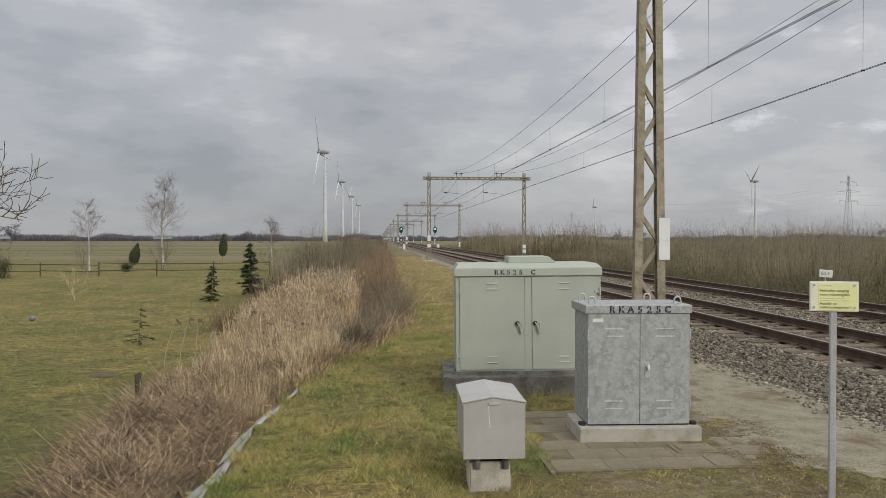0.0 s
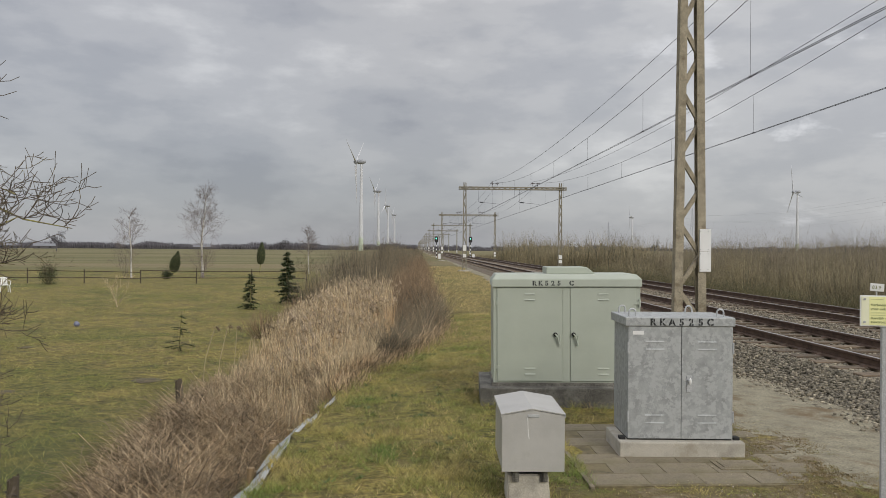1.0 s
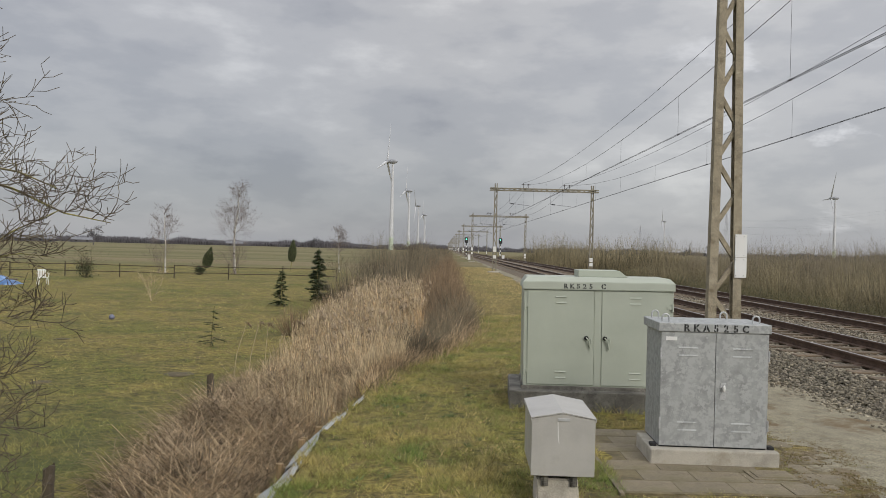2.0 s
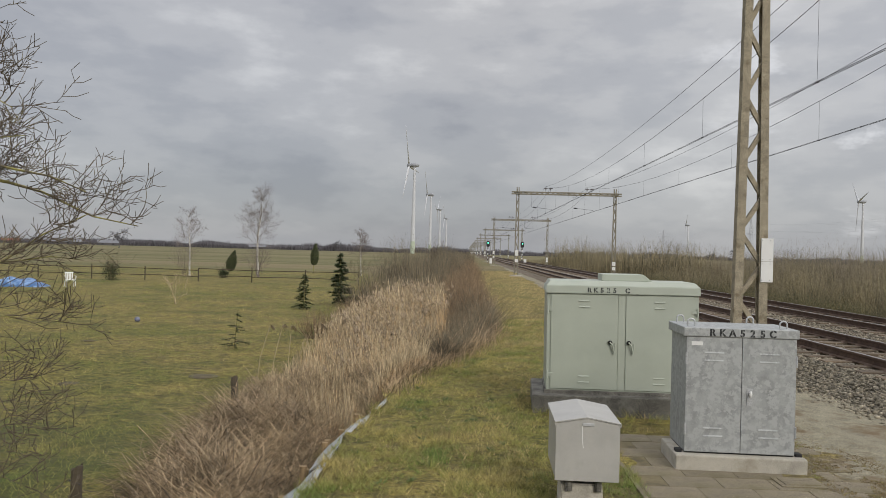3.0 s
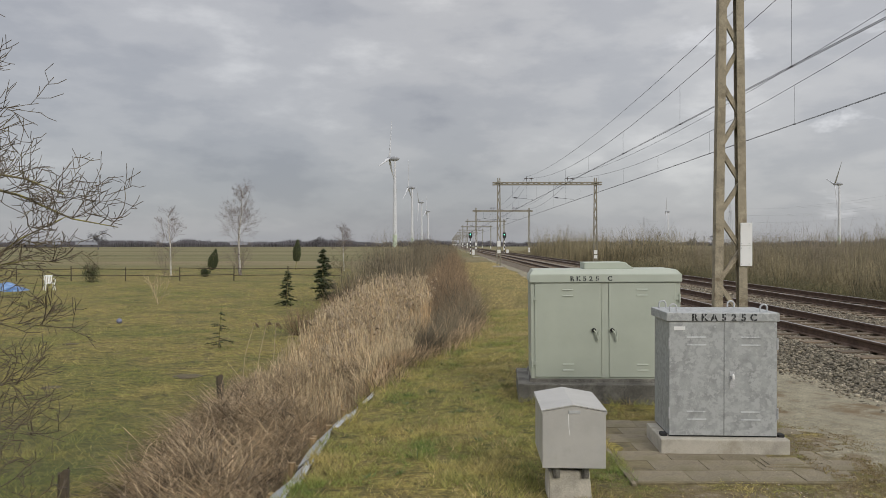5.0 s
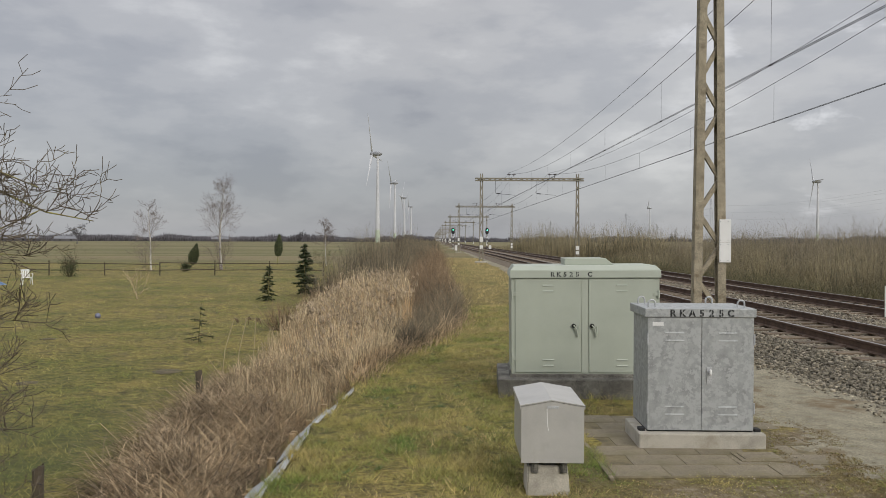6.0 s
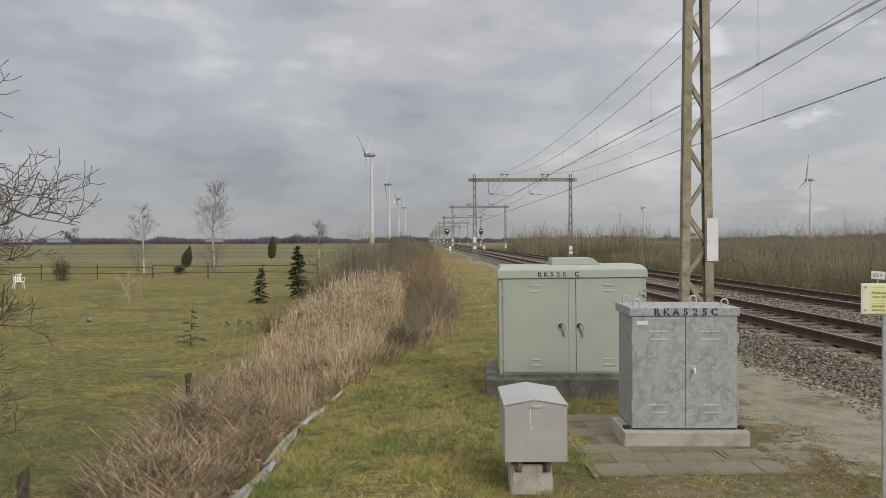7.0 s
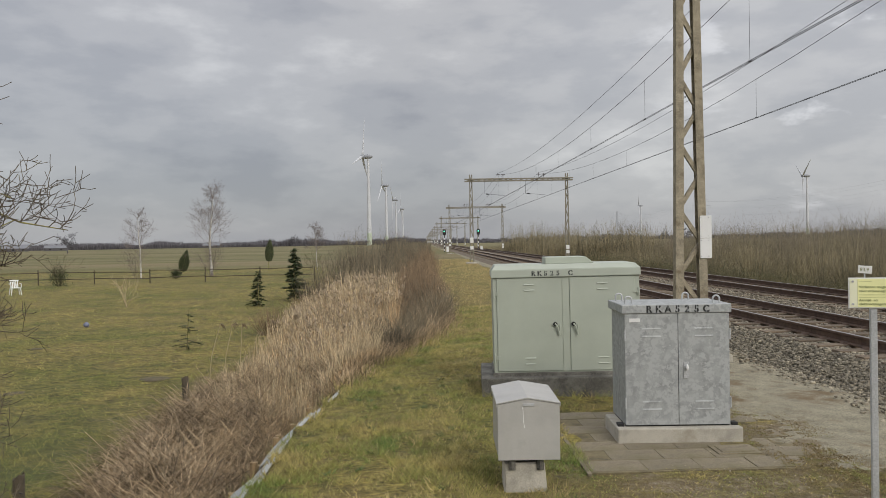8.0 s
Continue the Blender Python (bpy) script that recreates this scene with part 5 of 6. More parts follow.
    stools = [(rng.uniform(22, 46), rng.uniform(32, 88)) for _ in range(150)]
    clumps("pale_coppice", rng, [(x, y, rng.uniform(3.1, 4.5) * np.interp(y, [32, 60, 88], [1.0, 1.0, 0.9]), rng.uniform(1.1, 1.9)) for x, y in stools],
           60, 0.011, M["shoot"], "tall pale leafless willow bushes beyond the railway")
    brush("willow_shoots", rng, band(22, 50, 30, 90), 2600,
          lambda x, y: (3.0 + 1.7 * lumps(x, y, 3.2, 77)) * np.interp(y, [34, 60, 90], [1.0, 1.0, 0.85]), 0.008, M["shoot"], "tall pale leafless willow shoots beyond the railway", 0.16, 2.4, 0.42)
    brush("undergrowth", rng, band(14.6, 17.2, 9, 75, 1.3), 6500,
          lambda x, y: 0.4 + 0.9 * lumps(x, y, 1.6, 74), 0.008, M["under"], "dark low undergrowth at the foot of the coppice", 0.6, 2.2, 0.5)
    brush("railway_hedge", rng, band(lambda y: 15.5 + 0 * y, lambda y: 24 + 0.02 * y, 75, 230, 1.3), 7000,
          lambda x, y: np.interp(y, [75, 95, 108, 118, 126, 140, 152, 160, 230], [4.2, 3.8, 2.4, 1.0, 5.0, 6.2, 4.2, 1.0, 1.4]) * (0.7 + 0.5 * lumps(x, y, 4.0, 72)), 0.02, M["willow"], "leafless scrub hedge along the far side of the railway")


def pebbles():
    """Small stones lying on the sandy path and in the thin grass before it."""
    rng = np.random.default_rng(15)
    n = 3800
    y = 5.0 + 14 * rng.uniform(0, 1, n) ** 1.5
    x = np.interp(y, [5, 6.6, 9, 14], [1.2, 2.2, 3.7, 3.8]) + rng.uniform(0, 1, n) * np.interp(y, [5, 6.6, 9, 14], [4.4, 3.6, 2.2, 2.1])
    s = rng.uniform(0.003, 0.010, n) * rng.uniform(0.7, 1.4, n)
    c = np.array([(1, 0, 0), (-1, 0, 0), (0, 1, 0), (0, -1, 0), (0, 0, 0.8), (0, 0, -0.8)], float)
    f8 = np.array([(0, 2, 4), (2, 1, 4), (1, 3, 4), (3, 0, 4), (2, 0, 5), (1, 2, 5), (3, 1, 5), (0, 3, 5)])
    v = c[None] * s[:, None, None] * rng.uniform(0.6, 1.4, (n, 6, 1)) + np.stack([x, y, height(x, y) + 0.008], 1)[:, None]
    st = raw_mesh("path_pebbles", v.reshape(-1, 3), (np.arange(n)[:, None, None] * 6 + f8[None]).reshape(-1, 3), M["pebble"])
    tagged(st, "small loose pebbles on the sandy path", "pebbles", kind="stuff")


def grass():
    rng = np.random.default_rng(8)
    n = 240000
    y = 4.3 + 20.0 * rng.uniform(0, 1, n) ** 1.7
    x0 = edge(y) - 0.04
    x1 = np.interp(y, [4, 6.4, 6.6, 9.0, 9.1, 30], [5.6, 5.0, 1.62, 1.62, 3.7, 4.2])
    x = x0 + (x1 - x0) * rng.uniform(0, 1, n)
    tuft = np.clip(0.5 + 1.3 * (lumps(x, y, 0.11, 3) - 0.5) + 0.9 * (lumps(x, y, 0.42, 4) - 0.5), 0, 1)
    keep = (rng.uniform(0, 1, n) < 0.12 + 0.88 * tuft ** 1.5)
    keep &= ~((x > 1.2) & (y < 6.7) & (rng.uniform(0, 1, n) > 0.55 * (lumps(x, y, 0.3, 9) > 0.52) + 0.08))
    keep &= ~((x > 0.9) & (x < 3.3) & (y > 10.1) & (y < 11.5))
    x, y, tuft = x[keep], y[keep], tuft[keep]
    n = len(x)
    h = rng.uniform(0.02, 0.062, n) * (0.35 + 1.25 * tuft) * (1 + 0.7 * smooth(0.5, 0.0, x - edge(y)))
    h *= np.where((x > 1.3) & (y < 6.7), 0.5, 1.0) * np.where((y > 9.7) & (y < 10.05) & (x > 0.8), 2.2, 1.0)
    a = rng.uniform(0, 2 * np.pi, n)
    base = np.stack([x, y, height(x, y) - 0.004], 1)
    d = np.stack([np.cos(a) * h * 0.9, np.sin(a) * h * 0.9, h], 1)
    v, f = spikes(base, base + d, rng.uniform(0.0022, 0.0045, n))
    p_dry = np.clip(0.95 - 0.75 * lumps(x, y, 1.2, 83) - 0.6 * lumps(x, y, 0.28, 84), 0.05, 0.8) * np.where((y > 12.5) & (y < 26) & (x < edge(y) + 1.6), 0.35, np.where((y > 9.0) & (x < edge(y) + 1.7), 0.7, 1.0))
    dry = rng.uniform(0, 1, n) < p_dry
    tri = f.reshape(3, n, 3)
    for sel, m, name, lab in ((~dry, M["blade"], "grass", "short mossy green grass on the railway bank"), (dry, M["straw_blade"], "dry_grass", "short dry straw-coloured grass on the railway bank")):
        idx = np.where(sel)[0]
        vv = v.reshape(n, 4, 3)[idx].reshape(-1, 3)
        k = np.arange(len(idx))[:, None] * 4
        ff = np.concatenate([k + np.array([0, 1, 3]), k + np.array([1, 2, 3]), k + np.array([2, 0, 3])])
        tagged(raw_mesh(name, vv, ff, m), lab, "grass", kind="stuff")
    # moss and thin grass creeping over the edge of the path
    n = 42000
    y = 5.9 + 11 * rng.uniform(0, 1, n) ** 1.4
    x = np.interp(y, [6, 8.8, 12, 30], [3.75, 3.65, 3.55, 4.0]) + rng.normal(0.08, 0.42, n) + np.interp(y, [5.9, 6.8], [0.5, 0.0])
    keep = (0.6 * lumps(x, y, 0.30, 21) + 0.4 * lumps(x, y, 0.07, 22) > 0.52) & ~((x < 3.35) & (y > 6.66) & (y < 8.98))
    x, y = x[keep], y[keep]
    n = len(x)
    h = rng.uniform(0.005, 0.016, n)
    a = rng.uniform(0, 2 * np.pi, n)
    base = np.stack([x, y, height(x, y) + 0.008], 1)
    d = np.stack([np.cos(a) * h, np.sin(a) * h, h], 1)
    v, f = spikes(base, base + d, rng.uniform(0.003, 0.007, n))
    tagged(raw_mesh("path_moss", v, f, M["edge_moss"]), "brown-green moss and thin grass along the path's edge", "moss", kind="stuff")
    # straw, moss and crumbs on the trodden ground before the slabs
    for name, m, count, seed, lo, hi, flat, lab in (("trodden_straw", M["straw_blade"], 9000, 85, 0.015, 0.05, 0.25, "flattened straw on the trodden ground"),
                                                    ("trodden_moss", M["edge_moss"], 22000, 86, 0.006, 0.02, 0.8, "brown-green moss on the trodden ground"),
                                                    ("trodden_grass", M["blade"], 12000, 87, 0.01, 0.035, 0.7, "thin green grass on the trodden ground")):
        y = 4.4 + 2.35 * rng.uniform(0, 1, count)
        x = 0.9 + 4.3 * rng.uniform(0, 1, count)
        keep = 0.55 * lumps(x, y, 0.35, seed) + 0.45 * lumps(x, y, 0.09, seed + 5) > 0.5
        x, y = x[keep], y[keep]
        k = len(x)
        ln, a = rng.uniform(lo, hi, k), rng.uniform(0, 2 * np.pi, k)
        base = np.stack([x, y, height(x, y) + 0.003], 1)
        v, f = spikes(base, base + np.stack([np.cos(a) * ln, np.sin(a) * ln, ln * flat], 1), rng.uniform(0.002, 0.0045, k))
        tagged(raw_mesh(name, v, f, m), lab, "ground litter", kind="stuff")
    # rougher, paler grass further along the bank
    n = 26000
    y = 17 + 70 * rng.uniform(0, 1, n) ** 1.7
    x = edge(y) + rng.uniform(0, 1, n) * (np.interp(y, [17, 40, 90], [3.9, 4.7, 5.2]) - edge(y))
    keep = rng.uniform(0, 1, n) < lumps(x, y, 0.7, 81) + 0.1
    x, y = x[keep], y[keep]
    n = len(x)
    h = rng.uniform(0.04, 0.13, n)
    a = rng.uniform(0, 2 * np.pi, n)
    base = np.stack([x, y, height(x, y) - 0.005], 1)
    d = np.stack([np.cos(a) * h, np.sin(a) * h, h], 1)
    v, f = spikes(base, base + d, 0.002 + 0.00015 * y)
    tagged(raw_mesh("bank_grass", v, f, M["straw_blade"]), "rough pale grass along the railway bank", "grass", kind="stuff")
    # tussocks in the paddock
    n = 70000
    y = 7.5 + 45 * rng.uniform(0, 1, n) ** 1.6
    x = -4.2 - rng.uniform(0, 1, n) * np.interp(y, [7, 50], [6, 32])
    clump = np.clip(1.6 * lumps(x, y, 0.6, 6) - 0.3, 0.05, 1)
    keep = rng.uniform(0, 1, n) < clump
    x, y = x[keep], y[keep]
    n = len(x)
    h = rng.uniform(0.03, 0.10, n)
    a = rng.uniform(0, 2 * np.pi, n)
    base = np.stack([x, y, height(x, y) - 0.005], 1)
    d = np.stack([np.cos(a) * h, np.sin(a) * h, h], 1)
    v, f = spikes(base, base + d, 0.0025 + 0.00012 * y)
    tagged(raw_mesh("paddock_grass", v, f, M["blade"]), "sparse pale tussocks in the paddock grass", "grass", kind="stuff")


def tree_from(name, x, y, levels, mats, label, category, group=""):
    """A tree whose thick limbs are its trunk and whose thin ones are its crown."""
    t = thing(name, pose(x, y, float(height(x, y))), label, category, group)
    top = max(levels)
    trunk = [s for k in levels if k >= top for s in levels[k]]
    crown = [s for k in levels if k < top for s in levels[k]]
    v, f = segments_mesh(trunk, 7)
    raw_mesh("trunk", v, f, mats[0], t)
    v, f = segments_mesh(crown, 4)
    raw_mesh("crown", v, f, mats[1], t)
    return t


def birch(x, y, h, seed, r=0.11, kids=26):
    rng = np.random.default_rng(seed)
    out = {}
    p, d, rad = np.array([0, 0, -0.1]), np.array([rng.normal(0, 0.05), 0, 1.0]), r
    nodes = []
    steps = 9
    for i in range(steps):
        d = d + rng.normal(0, 0.05, 3)
        d[2] = 1
        q = p + d / np.linalg.norm(d) * h / steps
        r2 = r * (1 - 0.93 * (i + 1) / steps)
        out.setdefault(4, []).append((p, q, rad, max(0.012, r2)))
        p, rad = q, max(0.012, r2)
        nodes.append(p)
    for k in range(kids):
        f = rng.uniform(0.22, 1.0)
        i = min(int(f * (steps - 1)), steps - 2)
        b = nodes[i] + (nodes[i + 1] - nodes[i]) * (f * (steps - 1) - i)
        a = rng.uniform(0, 2 * np.pi)
        grow(rng, b, (math.cos(a), math.sin(a), 1.1), h * 0.31 * (1.15 - f * 0.78), 0.016, 2, out, 0.6, 0.03, (4, 6), 0.62, 4, 0.16, 0.0045, 0.5)
    return tree_from("birch_tree", x, y, out, (M["birch"], M["twig"]), "slender leafless birch with a white trunk", "birch tree", "trees in the paddock")


def conifer(x, y, h, w, seed, label, sparse=1.0, name="spruce_tree", tilt=0.0):
    rng = np.random.default_rng(seed)
    t = thing(name, pose(x, y, float(height(x, y)), 0, tilt, 0), label, "conifer", "young conifers in the paddock")
    bm = bmesh.new()
    rod(bm, (0, 0, -0.08), (0, 0, h), 0.035 * h / 2.2, 0.006, 7)
    part("trunk", bm, M["lichen_bark"], t)
    bases, tips, rs = [], [], []
    limbs = []
    tiers = int(13 * sparse) + 3
    for k in range(tiers):
        f = 0.10 + 0.88 * k / tiers
        reach = w * (1.0 - f) ** 0.85 * rng.uniform(0.75, 1.1) + 0.05
        for _ in range(rng.integers(5, 8) if sparse > 0.6 else rng.integers(2, 5)):
            a = rng.uniform(0, 2 * np.pi)
            L = reach * rng.uniform(0.65, 1.1)
            p0 = np.array([0, 0, h * min(0.98, f + rng.uniform(-0.6, 0.6) / tiers)])
            d = np.array([math.cos(a), math.sin(a), rng.uniform(-0.28, 0.12)]) * L
            limbs.append((p0, p0 + d, 0.009, 0.004))
            m = int(150 * L / 0.5 * max(0.45, sparse)) + 30
            u = rng.uniform(0.15, 1.0, m)[:, None]
            b = p0 + d * u
            side = rng.normal(0, 1, (m, 3)) * np.array([1, 1, 0.55])
            bases.append(b), tips.append(b + side * 0.06 * h / 2 + d * 0.10), rs.append(np.full(m, 0.016 * h / 2))
    v, f = join_arrays([spikes(np.concatenate(bases), np.concatenate(tips), np.concatenate(rs))])
    raw_mesh("foliage", v, f, M["needle"], t)
    v, f = segments_mesh(limbs, 4)
    raw_mesh("crown_limb", v, f, M["bark_twig"], t)
    return t


def cypress(x, y, h, w, seed, label, z0=0.2, tilt=0.0):
    rng = np.random.default_rng(seed)
    t = thing("columnar_evergreen", pose(x, y, float(height(x, y)), 0, tilt, 0), label, "conifer", "young conifers in the paddock")
    part("trunk", rod_bm((0, 0, -0.08), (0, 0, h * 0.85), 0.05, 0.02, 7), M["lichen_bark"], t)
    n = 2600
    f = rng.uniform(0, 1, n)
    rad = w * np.sin(np.pi * (0.12 + 0.86 * f) ** 0.8) * (0.75 + 0.3 * rng.uniform(0, 1, n)) * np.sqrt(rng.uniform(0.2, 1, n))
    a = rng.uniform(0, 2 * np.pi, n)
    b = np.stack([np.cos(a) * rad, np.sin(a) * rad, h * (z0 + (1 - z0) * f)], 1)
    d = np.stack([np.cos(a) * 0.06, np.sin(a) * 0.06, rng.uniform(0.10, 0.28, n)], 1) * h / 2.5
    v, fc = spikes(b, b + d, np.full(n, 0.026 * h / 2.5))
    raw_mesh("foliage", v, fc, M["cypress_leaf"], t)
    return t


def shrub(x, y, h, w, seed, label, material, name="shrub", green=None):
    rng = np.random.default_rng(seed)
    t = thing(name, pose(x, y, float(height(x, y))), label, "shrub", "shrubs in the paddock")
    out = {}
    for _ in range(max(3, int(w * 9))):
        a = rng.uniform(0, 2 * np.pi)
        grow(rng, (rng.normal(0, w * 0.12), rng.normal(0, w * 0.12), -0.05), (math.cos(a) * w / h * 0.8, math.sin(a) * w / h * 0.8, 1.0), h * 0.75, 0.014, 2, out, 0.6, 0.08, (3, 5), 0.55, 4, 0.15, 0.004)
    v, f = segments_mesh([s for k in out for s in out[k]], 4)
    raw_mesh("crown", v, f, material, t)
    if green:
        n = 700
        b = rng.normal(0, 1, (n, 3)) * np.array([w * 0.3, w * 0.3, h * 0.14]) + np.array([0, 0, h * 0.28])
        b[:, 2] = np.abs(b[:, 2])
        d = rng.normal(0, 0.07, (n, 3)) + np.array([0, 0, 0.06])
        v, f = spikes(b, b + d, np.full(n, 0.03))
        raw_mesh("foliage", v, f, green, t)
    return t


def near_tree():
    """The bare, lichened fruit tree whose boughs reach in from beyond the ditch."""
    rng = np.random.default_rng(77)
    bx, by = -6.6, 5.4
    out = {}
    z0 = float(height(bx, by))
    trunk = [((0, 0, -0.2), (0.1, 0.03, 1.2), 0.15, 0.12), ((0.1, 0.03, 1.2), (0.25, 0.05, 2.4), 0.12, 0.095), ((0.25, 0.05, 2.4), (0.3, 0.0, 3.9), 0.095, 0.05), ((0.3, 0.0, 3.9), (0.45, 0.05, 5.0), 0.05, 0.02)]
    out[5] = [(np.array(a), np.array(b), c, d) for a, b, c, d in trunk]
    # boughs: height on the trunk, tip from the trunk's foot, how far they arch, radius
    for sz, ex, ey, ez, arch, r in ((2.3, 3.95, 0.45, 2.84, 0.62, 0.034), (2.5, 3.72, 0.2, 3.08, 0.50, 0.036), (3.0, 3.22, 0.2, 3.75, 0.30, 0.030), (3.3, 3.05, 0.1, 4.42, 0.15, 0.026),
                                    (1.9, 3.75, 0.15, 2.90, -0.25, 0.034), (1.5, 3.55, 0.3, 2.10, 0.25, 0.020), (1.2, 3.50, 0.0, 1.70, 0.10, 0.018), (1.0, 3.45, 0.2, 1.30, 0.05, 0.016),
                                    (2.7, 3.40, -0.1, 3.42, 0.30, 0.026), (2.0, 3.50, 0.6, 2.55, 0.2, 0.024), (3.2, 2.95, 0.4, 4.0, 0.2, 0.022), (1.7, 3.4, -0.3, 2.45, 0.1, 0.024),
                                    (0.9, 3.40, 0.1, 0.95, 0.15, 0.016), (0.7, 3.30, 0.3, 0.65, 0.10, 0.014)):
        p, e = np.array([0.15 + 0.03 * sz, 0.03, sz]), np.array([ex, ey, ez])
        seg, r_now, prev = 12, r * 1.15, p
        for i in range(seg):
            f = (i + 1) / seg
            q = p + (e - p) * f + np.array([0, 0, arch * math.sin(math.pi * f)]) + rng.normal(0, 0.032, 3)
            r2 = r * (1.15 - 1.05 * f)
            out.setdefault(4, []).append((prev, q, r_now, r2))
            d = q - prev
            if f > 0.55:
                for _ in range(4):
                    side = rng.normal(0, 1, 3) * np.array([0.5, 0.9, 0.9]) + np.array([0.25, 0, 0.35])
                    grow(rng, prev + d * rng.uniform(0, 1), side + d * 3.0, rng.uniform(0.25, 0.58) * (1.25 - 0.5 * f), max(0.0045, r2 * 0.38), 2, out, 0.75, 0.13, (2, 4), 0.64, 4, 0.2, 0.0024, 0.62, 0.15)
            prev, r_now = q, r2
    t = thing("fruit_tree", pose(bx, by, z0), "bare old tree with yellow-green lichen on its boughs", "tree")
    v, f = segments_mesh(out[5], 9)
    raw_mesh("trunk", v, f, M["lichen_bark"], t)
    n = 12
    for k in range(len(out[4]) // n):
        v, f = segments_mesh(out[4][k * n:(k + 1) * n], 7)
        raw_mesh("bough", v, f, M["lichen_bark"], t)
    v, f = segments_mesh([s for k in out if k < 4 for s in out[k]], 4)
    raw_mesh("crown", v, f, M["bark_twig"], t)


# ---------------------------------------------------------------- paddock things
def fence():
    f = thing("paddock_fence", pose(0, 0, 0), "old wooden post-and-rail fence across the paddock", "fence")
    rng = random.Random(9)
    pts = [(-64 + 4.0 * k, 55.0 + 0.1 * k) for k in range(15)]
    pts = [(x, y) for x, y in pts if x < -7]
    for i, (x, y) in enumerate(pts):
        z = float(height(x, y))
        part("post", rod_bm((x, y, z - 0.3), (x + rng.uniform(-0.04, 0.04), y, z + 1.05 + rng.uniform(-0.06, 0.08)), 0.042, n=7), M["fence_wood"], f)
        if i + 1 < len(pts):
            x2, y2 = pts[i + 1]
            for h in (0.42, 0.92):
                sag = 0.0 if i % 5 else -0.12
                part("rail", rod_bm((x, y - 0.07, z + h + rng.uniform(-0.04, 0.04)), (x2, y2 - 0.07, z + h + sag + rng.uniform(-0.04, 0.04)), 0.032, n=6), M["fence_wood"], f)


def fence_post(x, y, h, tilt, r=0.062):
    t = thing("fence_post", pose(x, y, float(height(x, y)), tilt, tilt * 0.7, 0), "weathered wooden post standing beside the ditch", "post", "posts beside the ditch")
    bm = bmesh.new()
    rod(bm, (0, 0, -0.2), (0, 0, h), r, r * 0.92, 9)
    for v in bm.verts:
        if v.co.z > h - 0.01:
            v.co.z += 0.03 * math.sin(v.co.x * 60)
    part("post_wood", bm, M["fence_wood"], t)
    wire_bm = bmesh.new()
    rod(wire_bm, (-0.06, 0, h - 0.12), (0.06, -0.06, h - 0.12), 0.006, n=5)
    part("staple", wire_bm, M["wire"], t)


def garden_chair(x, y, rz):
    c = thing("garden_chair", pose(x, y, float(height(x, y)), 0, 0, rz), "white plastic garden chair standing in the grass", "chair")
    part("seat", box_bm(-0.24, 0.24, -0.24, 0.22, 0.40, 0.435, bevel=0.012), M["white_plastic"], c)
    for sx in (-1, 1):
        for y0, y1, z in ((-0.22, -0.26, 0.40), (0.20, 0.28, 0.42)):
            part("leg", rod_bm((sx * 0.22, y0, z), (sx * 0.27, y1, -0.02), 0.03, 0.022, 8), M["white_plastic"], c)
        bm = bmesh.new()
        tube(bm, [(sx * 0.25, -0.22, 0.42), (sx * 0.28, -0.24, 0.64), (sx * 0.28, 0.22, 0.66)], 0.024, 8)
        part("armrest", bm, M["white_plastic"], c)
    for k in range(5):
        xx = -0.18 + 0.09 * k
        part("back_slat", box_bm(xx - 0.028, xx + 0.028, -0.012, 0.012, 0.0, 0.42, bevel=0.006, m=pose(0, 0.22, 0.42, -14, 0, 0)), M["white_plastic"], c)
    part("back_rim", box_bm(-0.25, 0.25, -0.018, 0.018, 0.40, 0.47, bevel=0.014, m=pose(0, 0.22, 0.42, -14, 0, 0)), M["white_plastic"], c)


def tarp_heap(x, y):
    """A covered heap: blue sheet with folds over a low frame."""
    t = thing("covered_boat", pose(x, y, float(height(x, y)), 0, 0, 6), "low heap covered by a creased blue tarpaulin", "tarpaulin")
    nx, ny = 40, 16
    X, Y = np.meshgrid(np.linspace(-2.4, 2.4, nx), np.linspace(-0.9, 0.9, ny))
    rim = np.clip(1.25 * (1 - (np.abs(X) / 2.4) ** 6) * (1 - (np.abs(Y) / 0.9) ** 4), 0, 1)
    Z = rim * (0.40 + 0.10 * np.sin(1.9 * X + 0.6) + 0.06 * np.sin(5.2 * X + 2.5 * Y) + 0.04 * np.sin(9 * Y + 2 * X)) - 0.02
    v = np.stack([X, Y, Z], -1).reshape(-1, 3)
    i = (np.arange(ny - 1)[:, None] * nx + np.arange(nx - 1)[None]).reshape(-1, 1)
    v = np.concatenate([v, v - np.array([0, 0, 0.05])])
    f = i + np.array([0, 1, nx + 1, nx])
    raw_mesh("tarpaulin", v, np.concatenate([f, f[:, ::-1] + nx * ny]), M["tarp"], t)
    part("ridge_pole", rod_bm((-2.3, 0.1, 0.30), (2.3, 0.1, 0.30), 0.04, n=7), M["wood"], t)


def molehill(x, y, r, h):
    bm = bmesh.new()
    bmesh.ops.create_icosphere(bm, subdivisions=3, radius=1.0)
    for v in bm.verts:
        k = 1 + 0.25 * noise.noise(v.co * 2.3 + Vector((x, y, 0)))
        v.co = Vector((v.co.x * r * k, v.co.y * r * k, max(-0.3, v.co.z) * h * k))
    m = part("molehill", bm, M["soil"], None, smooth=True)
    m.matrix_basis = pose(x, y, float(height(x, y)))
    tagged(m, "low dark patch of bare molehill soil", "molehill", "molehills in the paddock")


